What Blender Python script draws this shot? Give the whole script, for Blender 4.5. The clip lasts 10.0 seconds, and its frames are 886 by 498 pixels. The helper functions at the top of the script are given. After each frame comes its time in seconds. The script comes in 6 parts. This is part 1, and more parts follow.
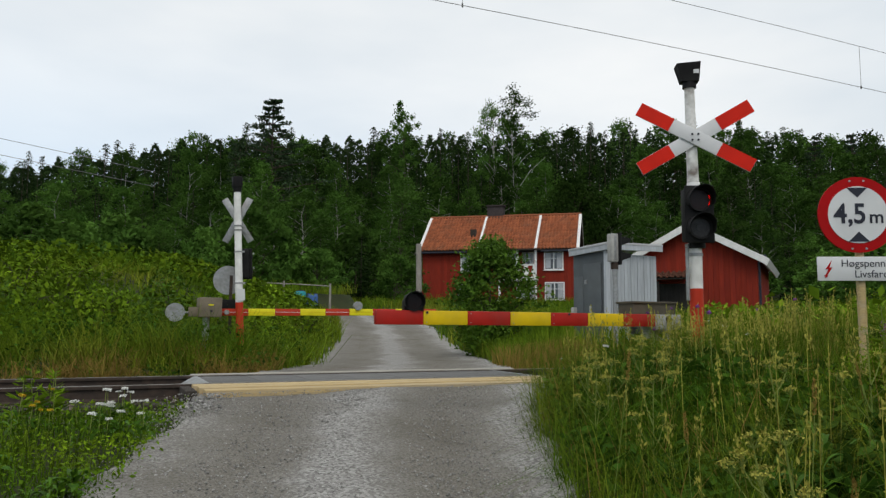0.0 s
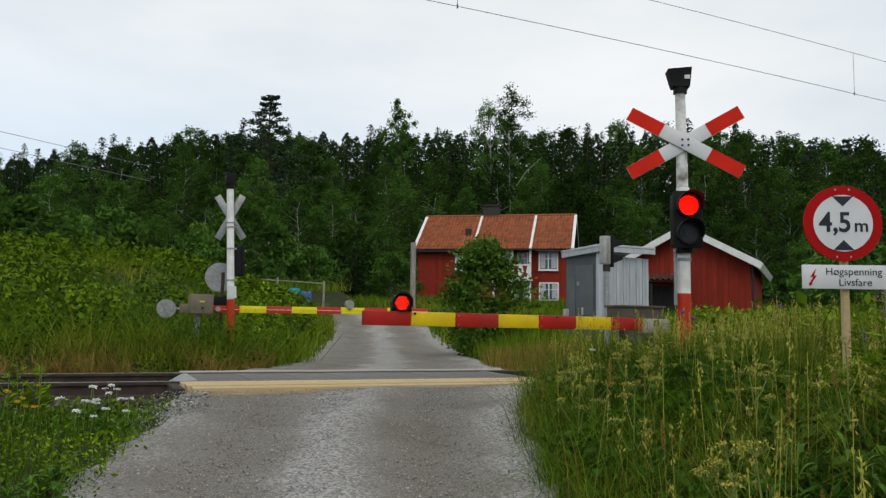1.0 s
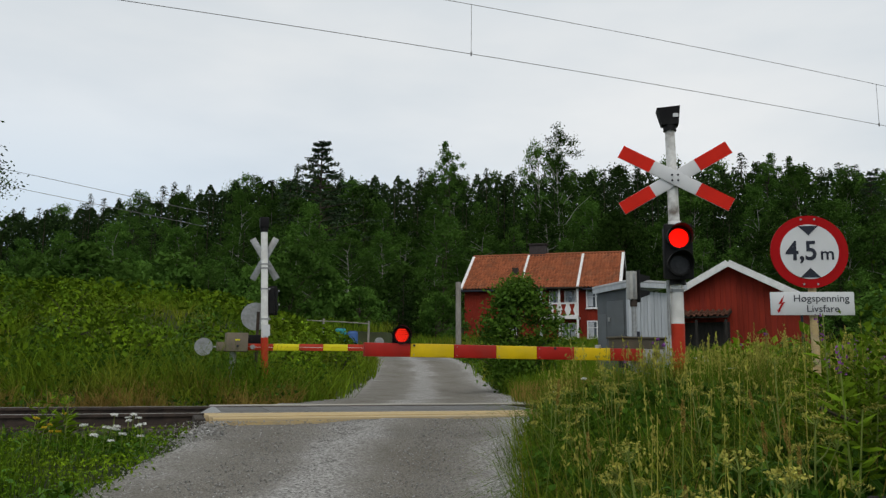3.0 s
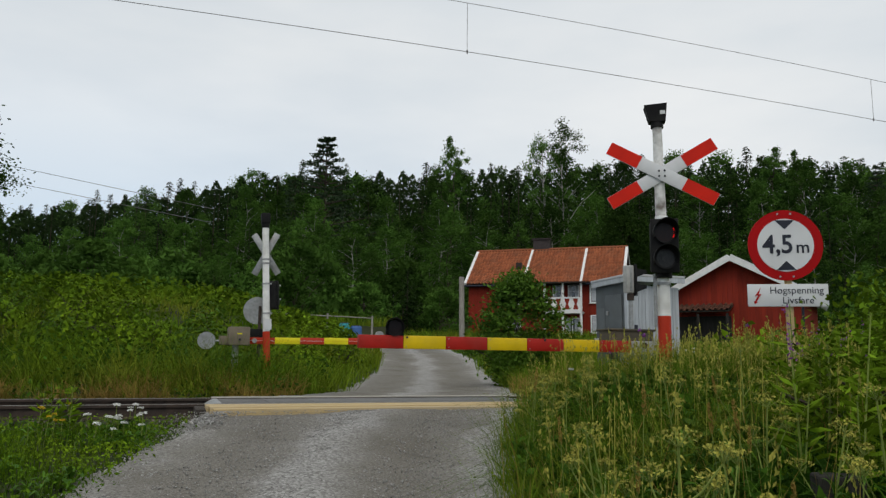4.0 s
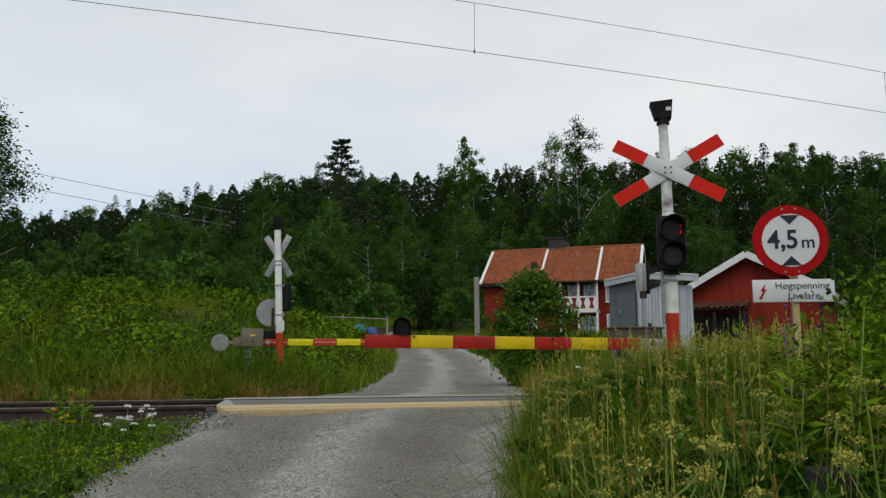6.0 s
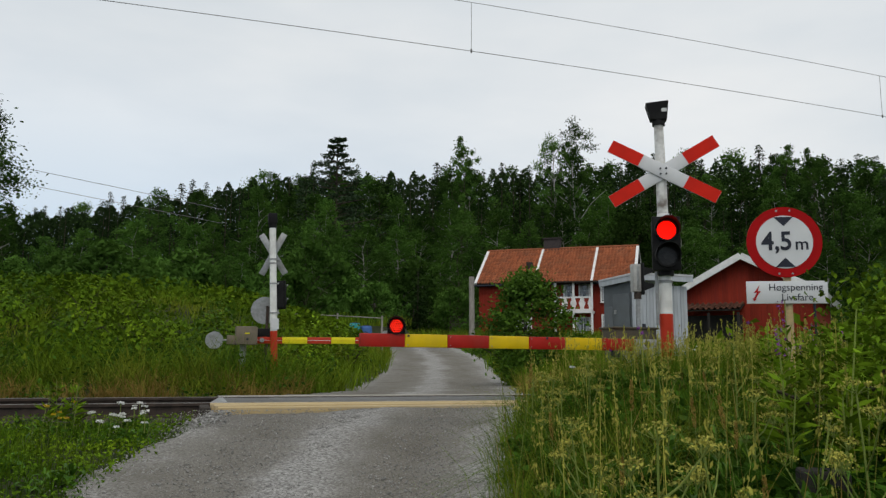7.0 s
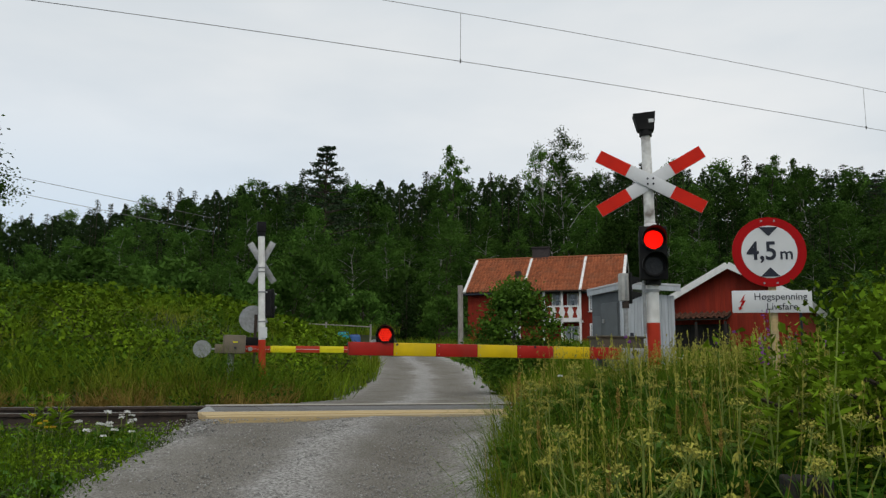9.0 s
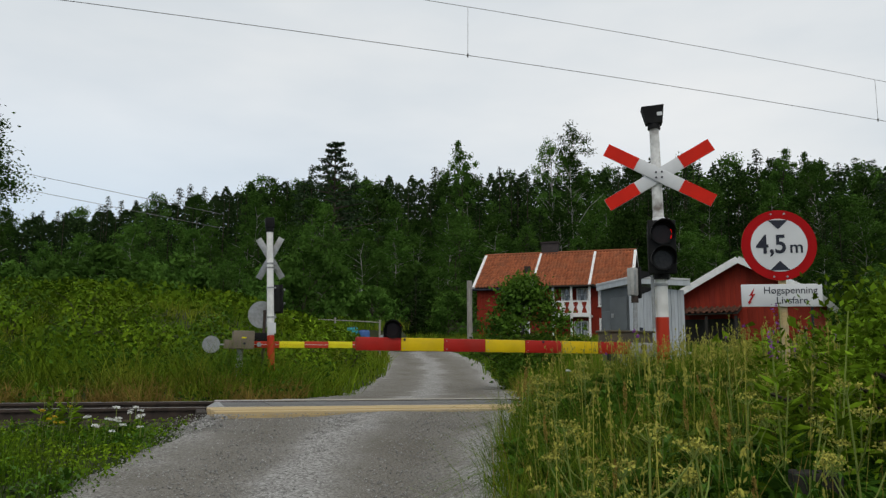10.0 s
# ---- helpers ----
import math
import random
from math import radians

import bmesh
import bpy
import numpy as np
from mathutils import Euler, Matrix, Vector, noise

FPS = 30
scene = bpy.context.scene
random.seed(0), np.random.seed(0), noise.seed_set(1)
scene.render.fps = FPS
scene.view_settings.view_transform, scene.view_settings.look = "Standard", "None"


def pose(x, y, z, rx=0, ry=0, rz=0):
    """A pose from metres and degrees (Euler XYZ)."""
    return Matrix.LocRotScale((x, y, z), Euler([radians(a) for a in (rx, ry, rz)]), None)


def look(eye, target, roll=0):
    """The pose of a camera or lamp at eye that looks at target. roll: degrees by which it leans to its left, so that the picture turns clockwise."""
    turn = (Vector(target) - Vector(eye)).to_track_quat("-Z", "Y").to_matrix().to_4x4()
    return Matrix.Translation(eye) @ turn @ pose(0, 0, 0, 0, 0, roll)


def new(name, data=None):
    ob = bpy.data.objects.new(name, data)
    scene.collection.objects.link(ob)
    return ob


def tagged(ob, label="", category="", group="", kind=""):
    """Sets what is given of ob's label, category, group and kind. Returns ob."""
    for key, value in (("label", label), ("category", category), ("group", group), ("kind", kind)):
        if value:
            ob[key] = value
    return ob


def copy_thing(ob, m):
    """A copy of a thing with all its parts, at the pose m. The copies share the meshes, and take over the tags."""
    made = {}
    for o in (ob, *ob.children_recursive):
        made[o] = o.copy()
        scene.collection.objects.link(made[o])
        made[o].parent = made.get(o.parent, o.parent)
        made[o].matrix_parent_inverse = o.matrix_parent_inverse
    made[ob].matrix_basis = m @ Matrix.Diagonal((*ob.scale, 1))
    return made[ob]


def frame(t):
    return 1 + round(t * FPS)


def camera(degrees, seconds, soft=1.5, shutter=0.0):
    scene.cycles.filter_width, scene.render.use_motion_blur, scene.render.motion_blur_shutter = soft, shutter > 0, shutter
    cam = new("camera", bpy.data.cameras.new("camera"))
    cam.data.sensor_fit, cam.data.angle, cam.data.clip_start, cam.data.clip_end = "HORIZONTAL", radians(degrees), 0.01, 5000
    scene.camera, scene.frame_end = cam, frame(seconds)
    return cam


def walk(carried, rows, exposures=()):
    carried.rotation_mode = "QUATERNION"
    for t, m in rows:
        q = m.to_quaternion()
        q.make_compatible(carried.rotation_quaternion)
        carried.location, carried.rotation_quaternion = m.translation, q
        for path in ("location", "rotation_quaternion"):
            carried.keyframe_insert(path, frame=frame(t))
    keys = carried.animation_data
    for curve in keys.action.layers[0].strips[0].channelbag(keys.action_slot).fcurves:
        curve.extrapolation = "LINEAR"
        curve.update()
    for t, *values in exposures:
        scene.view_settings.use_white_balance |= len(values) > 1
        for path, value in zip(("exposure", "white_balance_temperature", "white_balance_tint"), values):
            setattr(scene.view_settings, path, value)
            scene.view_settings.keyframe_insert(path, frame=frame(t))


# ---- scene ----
cam = camera(60.1, 10.0, 1.35)
# seconds, eye, target, roll; x runs along the track, the near rail lies on y = 0, rail heads at z = 0
PATH = [
    (0, (0.782, -9.409, 0.68), (1.583, -7.587, 0.881), 0.3),
    (0.5, (0.801, -9.409, 0.701), (1.606, -7.589, 0.898), 0.5),
    (1, (0.837, -9.452, 0.71), (1.648, -7.634, 0.907), 1.1),
    (1.5, (0.894, -9.585, 0.691), (1.681, -7.764, 0.943), 2.3),
    (2, (0.963, -9.805, 0.697), (1.763, -7.989, 0.947), -2.3),
    (2.5, (1.2, -9.914, 0.66), (1.917, -8.071, 0.955), -1.3),
    (3.8, (1.219, -10.269, 0.585), (1.889, -8.407, 0.877), 2.0),
    (4, (1.274, -10.299, 0.582), (1.932, -8.433, 0.869), 0.6),
    (4.5, (1.315, -10.324, 0.575), (1.961, -8.456, 0.876), 1.3),
    (5, (1.381, -10.32, 0.576), (2.02, -8.447, 0.865), -0.2),
    (5.5, (1.367, -10.349, 0.57), (1.983, -8.468, 0.86), 0.0),
    (7, (1.373, -10.356, 0.565), (2.002, -8.479, 0.852), 0.5),
    (7.5, (1.374, -10.313, 0.544), (2.005, -8.437, 0.834), 0.7),
    (8, (1.372, -10.352, 0.558), (2.008, -8.478, 0.852), 0.7),
    (8.5, (1.367, -10.363, 0.565), (2.012, -8.494, 0.866), 0.7),
    (9, (1.363, -10.387, 0.562), (2.018, -8.523, 0.872), 0.5),
    (9.5, (1.359, -10.408, 0.564), (2.016, -8.544, 0.866), 0.7),
    (10, (1.391, -10.37, 0.559), (2.024, -8.496, 0.857), 0.4),
]
walk(cam, [(t, look(eye, target, roll)) for t, eye, target, roll in PATH],
     [(0.0, 0.16, 6950, 10), (1.0, 0.16, 6950, 10), (2.5, 0.0, 6950, 10), (10.0, 0.0, 6950, 10)])

# ---- light ----
world = bpy.data.worlds.new("world")
scene.world = world
world.use_nodes = True
wn, wl = world.node_tree.nodes, world.node_tree.links
wn.clear()
w_out = wn.new("ShaderNodeOutputWorld")
w_bg = wn.new("ShaderNodeBackground")
w_sky = wn.new("ShaderNodeTexSky")
w_sky.sky_type, w_sky.sun_disc = "NISHITA", False
w_sky.sun_elevation, w_sky.sun_rotation = radians(48), radians(200)
w_co = wn.new("ShaderNodeTexCoord")
w_map = wn.new("ShaderNodeMapping")
w_map.inputs["Scale"].default_value = (1.0, 1.0, 3.2)
w_noise = wn.new("ShaderNodeTexNoise")
w_noise.inputs["Scale"].default_value, w_noise.inputs["Detail"].default_value = 1.7, 5
w_noise.inputs["Roughness"].default_value = 0.5
w_ramp = wn.new("ShaderNodeValToRGB")
w_ramp.color_ramp.elements[0].position, w_ramp.color_ramp.elements[0].color = 0.36, (0.63, 0.705, 0.785, 1)
w_ramp.color_ramp.elements[1].position, w_ramp.color_ramp.elements[1].color = 0.66, (0.81, 0.852, 0.898, 1)
w_dim = wn.new("ShaderNodeMix")
w_dim.data_type, w_dim.blend_type = "RGBA", "MULTIPLY"
w_dim.inputs[0].default_value, w_dim.inputs[7].default_value = 1.0, (0.1, 0.1, 0.1, 1)
w_mix = wn.new("ShaderNodeMix")
w_mix.data_type = "RGBA"
w_mix.inputs[0].default_value = 0.9
wl.new(w_co.outputs["Generated"], w_map.inputs["Vector"])
wl.new(w_map.outputs["Vector"], w_noise.inputs["Vector"])
wl.new(w_noise.outputs["Fac"], w_ramp.inputs["Fac"])
wl.new(w_sky.outputs["Color"], w_dim.inputs[6])
wl.new(w_dim.outputs[2], w_mix.inputs[6])
wl.new(w_ramp.outputs["Color"], w_mix.inputs[7])
# thinner, bluer cloud low in the north-west
w_sep = wn.new("ShaderNodeSeparateXYZ")
wl.new(w_co.outputs["Generated"], w_sep.inputs["Vector"])
w_low, w_west, w_fac = wn.new("ShaderNodeMapRange"), wn.new("ShaderNodeMapRange"), wn.new("ShaderNodeMath")
for node, a, b in ((w_low, 0.42, 0.10), (w_west, 0.75, -0.15)):
    node.interpolation_type = "SMOOTHSTEP"
    node.inputs["From Min"].default_value, node.inputs["From Max"].default_value = a, b
wl.new(w_sep.outputs["Z"], w_low.inputs["Value"])
wl.new(w_sep.outputs["X"], w_west.inputs["Value"])
w_fac.operation = "MULTIPLY"
wl.new(w_low.outputs["Result"], w_fac.inputs[0])
wl.new(w_west.outputs["Result"], w_fac.inputs[1])
w_blue = wn.new("ShaderNodeMix")
w_blue.data_type, w_blue.blend_type = "RGBA", "MULTIPLY"
w_blue.inputs[7].default_value = (0.72, 0.84, 0.97, 1)
wl.new(w_fac.outputs["Value"], w_blue.inputs[0])
wl.new(w_mix.outputs[2], w_blue.inputs[6])
wl.new(w_blue.outputs[2], w_bg.inputs["Color"])
w_bg.inputs["Strength"].default_value = 1.07
wl.new(w_bg.outputs["Background"], w_out.inputs["Surface"])

sun = new("sun", bpy.data.lights.new("sun", "SUN"))
sun.data.energy, sun.data.angle, sun.data.color = 0.8, radians(25), (1.0, 0.97, 0.92)
sun.matrix_world = look((-10, -24, 30), (0, 0, 0))


# ---- materials ----
def mat(name, c1, c2=None, scale=6.0, rough=0.7, bump=0.15, bscale=60.0, metal=0.0, c3=None, amount=0.45, c3scale=1.5, spread=0.0,
        island=0.0, stretch=(1, 1, 1), soft=0.0, emit=0.0, spec=0.2):
    """A surface: c1 to c2 by a fine noise, c3 in large uneven stains, relief by bump; spread: lightness by object, island: by loose piece."""
    m = bpy.data.materials.new(name)
    m.use_nodes = True
    nodes, links = m.node_tree.nodes, m.node_tree.links
    bsdf = nodes["Principled BSDF"]
    out = nodes["Material Output"]
    co = nodes.new("ShaderNodeTexCoord")
    mp = nodes.new("ShaderNodeMapping")
    mp.inputs["Scale"].default_value = stretch
    links.new(co.outputs["Object"], mp.inputs["Vector"])

    def noise_tex(s, detail=4):
        n = nodes.new("ShaderNodeTexNoise")
        n.inputs["Scale"].default_value, n.inputs["Detail"].default_value = s, detail
        links.new(mp.outputs["Vector"], n.inputs["Vector"])
        return n

    def mix(a, b, fac, blend="MIX"):
        x = nodes.new("ShaderNodeMix")
        x.data_type, x.blend_type = "RGBA", blend
        for sock, v in ((x.inputs[6], a), (x.inputs[7], b), (x.inputs[0], fac)):
            if isinstance(v, bpy.types.NodeSocket):
                links.new(v, sock)
            elif isinstance(v, tuple):
                sock.default_value = (*v, 1)
            else:
                sock.default_value = v
        return x.outputs[2]

    def band(sock, a, b):
        r = nodes.new("ShaderNodeMapRange")
        r.inputs["From Min"].default_value, r.inputs["From Max"].default_value = a, b
        links.new(sock, r.inputs["Value"])
        return r

    c2 = c2 or tuple(v * 0.75 for v in c1)
    col = mix(c1, c2, band(noise_tex(scale).outputs["Fac"], 0.32, 0.68).outputs["Result"])
    if c3:
        r = band(noise_tex(c3scale, 6).outputs["Fac"], 0.48, 0.7)
        r.inputs["To Max"].default_value = amount
        col = mix(col, c3, r.outputs["Result"])
    for source, width in (("ShaderNodeObjectInfo", spread), ("ShaderNodeNewGeometry", island)):
        if width:
            n = nodes.new(source)
            r = nodes.new("ShaderNodeMapRange")
            r.inputs["To Min"].default_value, r.inputs["To Max"].default_value = 1 - width, 1 + width
            links.new(n.outputs["Random" if source == "ShaderNodeObjectInfo" else "Random Per Island"], r.inputs["Value"])
            comb = nodes.new("ShaderNodeCombineColor")
            for k in range(3):
                links.new(r.outputs["Result"], comb.inputs[k])
            col = mix(col, comb.outputs["Color"], 1.0, "MULTIPLY")
    links.new(col, bsdf.inputs["Base Color"])
    bsdf.inputs["Roughness"].default_value, bsdf.inputs["Metallic"].default_value = rough, metal
    bsdf.inputs["Specular IOR Level"].default_value = spec
    if bump:
        b = nodes.new("ShaderNodeBump")
        b.inputs["Strength"].default_value, b.inputs["Distance"].default_value = bump, 0.02
        links.new(noise_tex(bscale, 5).outputs["Fac"], b.inputs["Height"])
        links.new(b.outputs["Normal"], bsdf.inputs["Normal"])
    if emit:
        bsdf.inputs["Emission Color"].default_value = (*c1, 1)
        bsdf.inputs["Emission Strength"].default_value = emit
    if soft:
        tr = nodes.new("ShaderNodeBsdfTranslucent")
        links.new(col, tr.inputs["Color"])
        ms = nodes.new("ShaderNodeMixShader")
        ms.inputs["Fac"].default_value = soft
        links.new(bsdf.outputs["BSDF"], ms.inputs[1])
        links.new(tr.outputs["BSDF"], ms.inputs[2])
        links.new(ms.outputs["Shader"], out.inputs["Surface"])
    return m


M_EARTH = mat("earth_and_moss", (0.022, 0.034, 0.009), (0.034, 0.036, 0.014), 3, 0.95, 0.4, 25, c3=(0.035, 0.05, 0.015), c3scale=0.4)
M_BALLAST = mat("ballast", (0.16, 0.13, 0.11), (0.07, 0.06, 0.05), 14, 0.9, 0.5, 30, spread=0.2, island=0.35)
M_STEEL = mat("rail_steel_worn", (0.42, 0.40, 0.38), (0.28, 0.25, 0.22), 20, 0.35, 0.05, 80, metal=0.9)
M_RUST = mat("rail_rust", (0.07, 0.05, 0.04), (0.035, 0.028, 0.024), 9, 0.85, 0.3, 60)
M_SLEEPER = mat("creosoted_wood", (0.055, 0.045, 0.038), (0.03, 0.025, 0.02), 6, 0.85, 0.4, 30, stretch=(1, 6, 6))
M_TIMBER = mat("new_timber", (0.56, 0.42, 0.21), (0.43, 0.32, 0.16), 5, 0.7, 0.25, 40, stretch=(0.6, 14, 14), c3=(0.38, 0.36, 0.32), amount=0.5, c3scale=0.9, spread=0.1)
M_TIMBER_GREY = mat("weathered_timber", (0.34, 0.32, 0.29), (0.22, 0.2, 0.18), 6, 0.85, 0.3, 40, stretch=(4, 4, 0.5), c3=(0.16, 0.15, 0.13))
M_PANEL = mat("rubber_panel", (0.13, 0.13, 0.125), (0.095, 0.095, 0.092), 12, 0.65, 0.3, 90, c3=(0.2, 0.195, 0.185), amount=0.7, c3scale=1.4, spread=0.12)
M_WHITE = mat("white_paint_worn", (0.84, 0.84, 0.82), (0.74, 0.74, 0.72), 9, 0.5, 0.1, 40, c3=(0.3, 0.29, 0.26), amount=0.55, c3scale=3.0)
M_PEEL = mat("white_paint_peeling", (0.8, 0.8, 0.78), (0.55, 0.55, 0.53), 12, 0.6, 0.3, 30, c3=(0.16, 0.13, 0.11), amount=0.95, c3scale=7.0)
M_RED = mat("red_paint", (0.42, 0.018, 0.012), (0.33, 0.016, 0.010), 6, 0.45, 0.06, 40, c3=(0.3, 0.035, 0.025), amount=0.5, c3scale=4)
M_ORANGE = mat("orange_red_paint", (0.52, 0.04, 0.015), (0.42, 0.032, 0.013), 6, 0.5, 0.08, 40, c3=(0.4, 0.05, 0.03))
M_YELLOW = mat("yellow_paint", (0.72, 0.5, 0.01), (0.62, 0.43, 0.01), 7, 0.45, 0.06, 40, c3=(0.5, 0.36, 0.04), amount=0.5, c3scale=4)
M_LEMON = mat("lemon_reflective_sheet", (0.75, 0.68, 0.02), (0.66, 0.58, 0.02), 7, 0.4, 0.04, 40)
M_CROSSRED = mat("cross_red_sheet", (0.68, 0.022, 0.010), (0.58, 0.02, 0.010), 5, 0.5, 0.03, 40, spec=0.1)
M_SIGNRED = mat("sign_red_sheet", (0.40, 0.010, 0.012), (0.34, 0.010, 0.011), 5, 0.45, 0.03, 40, spec=0.03)
M_SIGNWHITE = mat("sign_white_sheet", (0.66, 0.67, 0.68), (0.58, 0.59, 0.6), 4, 0.4, 0.03, 40)
M_INK = mat("sign_ink", (0.025, 0.03, 0.045), (0.02, 0.02, 0.03), 5, 0.45, 0.02, 40)
M_BLACK = mat("black_lacquer", (0.009, 0.009, 0.010), (0.014, 0.014, 0.014), 8, 0.6, 0.1, 40, c3=(0.028, 0.028, 0.027), spec=0.1)
M_GALV = mat("galvanised_steel", (0.36, 0.37, 0.37), (0.26, 0.27, 0.27), 18, 0.5, 0.08, 60, metal=0.55, c3=(0.2, 0.19, 0.17), c3scale=5)
M_GREYPAINT = mat("grey_machine_paint", (0.42, 0.42, 0.4), (0.33, 0.33, 0.31), 9, 0.6, 0.1, 40, c3=(0.2, 0.18, 0.15), c3scale=4)
M_BOXGREY = mat("brown_grey_cabinet_paint", (0.2, 0.165, 0.12), (0.15, 0.125, 0.092), 6, 0.6, 0.1, 40, c3=(0.13, 0.11, 0.09), c3scale=3)
M_BOXDARK = mat("dark_brown_cabinet_paint", (0.105, 0.09, 0.062), (0.08, 0.068, 0.05), 6, 0.65, 0.1, 40, c3=(0.06, 0.05, 0.04), c3scale=3)
M_BEAMGREY = mat("weathered_pale_beam", (0.44, 0.41, 0.35), (0.33, 0.31, 0.27), 5, 0.8, 0.25, 40, stretch=(0.6, 14, 14), c3=(0.27, 0.26, 0.24), c3scale=0.9)
M_LAMP_ON = mat("red_lamp_lit", (1.0, 0.006, 0.003), (1.0, 0.006, 0.003), 5, 0.5, 0, emit=1.3, spec=0.1)
M_LAMP_DOT = mat("red_led_lit", (1.0, 0.03, 0.012), (1.0, 0.03, 0.012), 5, 0.5, 0, emit=1.4, spec=0.1)
M_LAMP_DIM = mat("red_lens_between_diodes", (0.35, 0.004, 0.003), (0.3, 0.004, 0.003), 5, 0.5, 0, emit=0.25, spec=0.1)
M_LAMP_OFF = mat("dark_lens", (0.02, 0.006, 0.005), (0.014, 0.005, 0.005), 30, 0.25, 0.1, 120)
M_LENS_GREY = mat("dark_grey_lens", (0.045, 0.045, 0.045), (0.03, 0.03, 0.03), 30, 0.22, 0.1, 120)
M_HOUSERED = mat("falu_red_boards", (0.255, 0.027, 0.013), (0.19, 0.021, 0.011), 3, 0.85, 0.2, 40, stretch=(6, 6, 0.6), c3=(0.17, 0.02, 0.016), c3scale=0.8, spread=0.12)
M_TRIM = mat("white_trim_paint", (0.78, 0.78, 0.77), (0.68, 0.68, 0.67), 5, 0.55, 0.08, 40, c3=(0.55, 0.54, 0.5), c3scale=2)
M_TILE = mat("clay_tile", (0.37, 0.118, 0.052), (0.26, 0.08, 0.036), 5, 0.8, 0.2, 40, spread=0.22, island=0.22, c3=(0.2, 0.1, 0.06), c3scale=1.2)
M_TILE_OLD = mat("old_dark_tile", (0.13, 0.055, 0.035), (0.08, 0.036, 0.025), 5, 0.85, 0.2, 40, island=0.25, c3=(0.06, 0.055, 0.03), c3scale=1.2)
M_GLASS = mat("window_glass", (0.05, 0.06, 0.07), (0.03, 0.035, 0.04), 3, 0.06, 0, spec=0.9)
M_CURTAIN = mat("pale_curtain", (0.45, 0.47, 0.5), (0.35, 0.37, 0.4), 8, 0.9, 0.1, 30)
M_SHEDGREY = mat("grey_blue_boards", (0.46, 0.49, 0.52), (0.38, 0.41, 0.44), 4, 0.8, 0.15, 40, stretch=(5, 5, 0.6), c3=(0.28, 0.3, 0.3), c3scale=1.1, spread=0.08)
M_SHEDDARK = mat("grey_door_paint", (0.115, 0.13, 0.138), (0.09, 0.1, 0.108), 3, 0.7, 0.1, 40, c3=(0.11, 0.12, 0.12))
M_ROOFMETAL = mat("pale_roof_sheet", (0.5, 0.51, 0.52), (0.4, 0.41, 0.42), 4, 0.5, 0.05, 40, c3=(0.3, 0.3, 0.29))
M_BRICKDARK = mat("sooty_chimney", (0.06, 0.05, 0.05), (0.04, 0.035, 0.035), 8, 0.9, 0.3, 40)
M_BARK = mat("tree_bark", (0.075, 0.06, 0.045), (0.045, 0.036, 0.028), 7, 0.95, 0.6, 20, stretch=(1, 1, 0.3))
M_BIRCH = mat("birch_bark", (0.4, 0.39, 0.36), (0.28, 0.27, 0.25), 5, 0.8, 0.3, 30, c3=(0.05, 0.045, 0.04), amount=0.9, c3scale=2.2, stretch=(0.6, 0.6, 2.5))
M_LEAF = mat("birch_leaves", (0.062, 0.128, 0.021), (0.028, 0.070, 0.012), 0.4, 0.8, 0, spec=0.03, spread=0.65, island=0.16, soft=0.2)
M_LEAF_LIGHT = mat("shrub_leaves", (0.15, 0.235, 0.012), (0.055, 0.12, 0.009), 0.9, 0.8, 0, spec=0.03, spread=0.3, island=0.5, soft=0.15)
M_BRAMBLE = mat("bramble_leaves", (0.075, 0.145, 0.013), (0.034, 0.085, 0.010), 0.9, 0.75, 0, spec=0.12, spread=0.2, island=0.4, soft=0.2)
M_NEEDLE = mat("spruce_needles", (0.024, 0.048, 0.012), (0.013, 0.028, 0.008), 0.8, 0.85, 0, spec=0.05, spread=0.4, island=0.15, soft=0.12)
M_PINE = mat("pine_needles", (0.04, 0.068, 0.032), (0.026, 0.048, 0.022), 0.8, 0.85, 0, spec=0.1, spread=0.15, island=0.4, soft=0.12)
M_GRASS = mat("meadow_grass", (0.13, 0.205, 0.013), (0.045, 0.108, 0.009), 0.5, 0.8, 0, spec=0.03, island=0.45, soft=0.15, c3=(0.3, 0.265, 0.04), amount=0.6, c3scale=0.35)
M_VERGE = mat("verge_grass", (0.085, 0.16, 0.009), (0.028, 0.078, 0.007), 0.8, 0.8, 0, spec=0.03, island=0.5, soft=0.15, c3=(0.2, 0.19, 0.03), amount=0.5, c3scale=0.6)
M_GRASS_DRY = mat("dry_grass", (0.31, 0.22, 0.055), (0.22, 0.15, 0.042), 0.6, 0.8, 0, spec=0.03, island=0.35, soft=0.3, c3=(0.22, 0.12, 0.045), c3scale=0.4)
# herb green, kept darker to deepen the shade low in the verge
M_HERB = mat("herb_leaves", (0.05, 0.115, 0.012), (0.022, 0.062, 0.008), 1.5, 0.8, 0, spec=0.03, island=0.4, soft=0.15, c3=(0.10, 0.15, 0.03), c3scale=0.6)
M_ROSETTE = mat("broad_herb_leaf", (0.085, 0.185, 0.016), (0.045, 0.12, 0.012), 14, 0.6, 0.2, 60, spec=0.2, spread=0.4, soft=0.2)
M_STALK = mat("pale_stalk", (0.19, 0.24, 0.05), (0.12, 0.165, 0.032), 6, 0.6, 0, spread=0.2)
M_UMBEL = mat("yellow_green_umbel", (0.36, 0.34, 0.06), (0.24, 0.235, 0.042), 9, 0.8, 0, island=0.3)
M_YARROW = mat("white_flower", (0.75, 0.75, 0.72), (0.62, 0.63, 0.6), 9, 0.8, 0, island=0.15)
M_PURPLE = mat("purple_flower", (0.27, 0.07, 0.3), (0.2, 0.06, 0.26), 9, 0.8, 0, island=0.25)
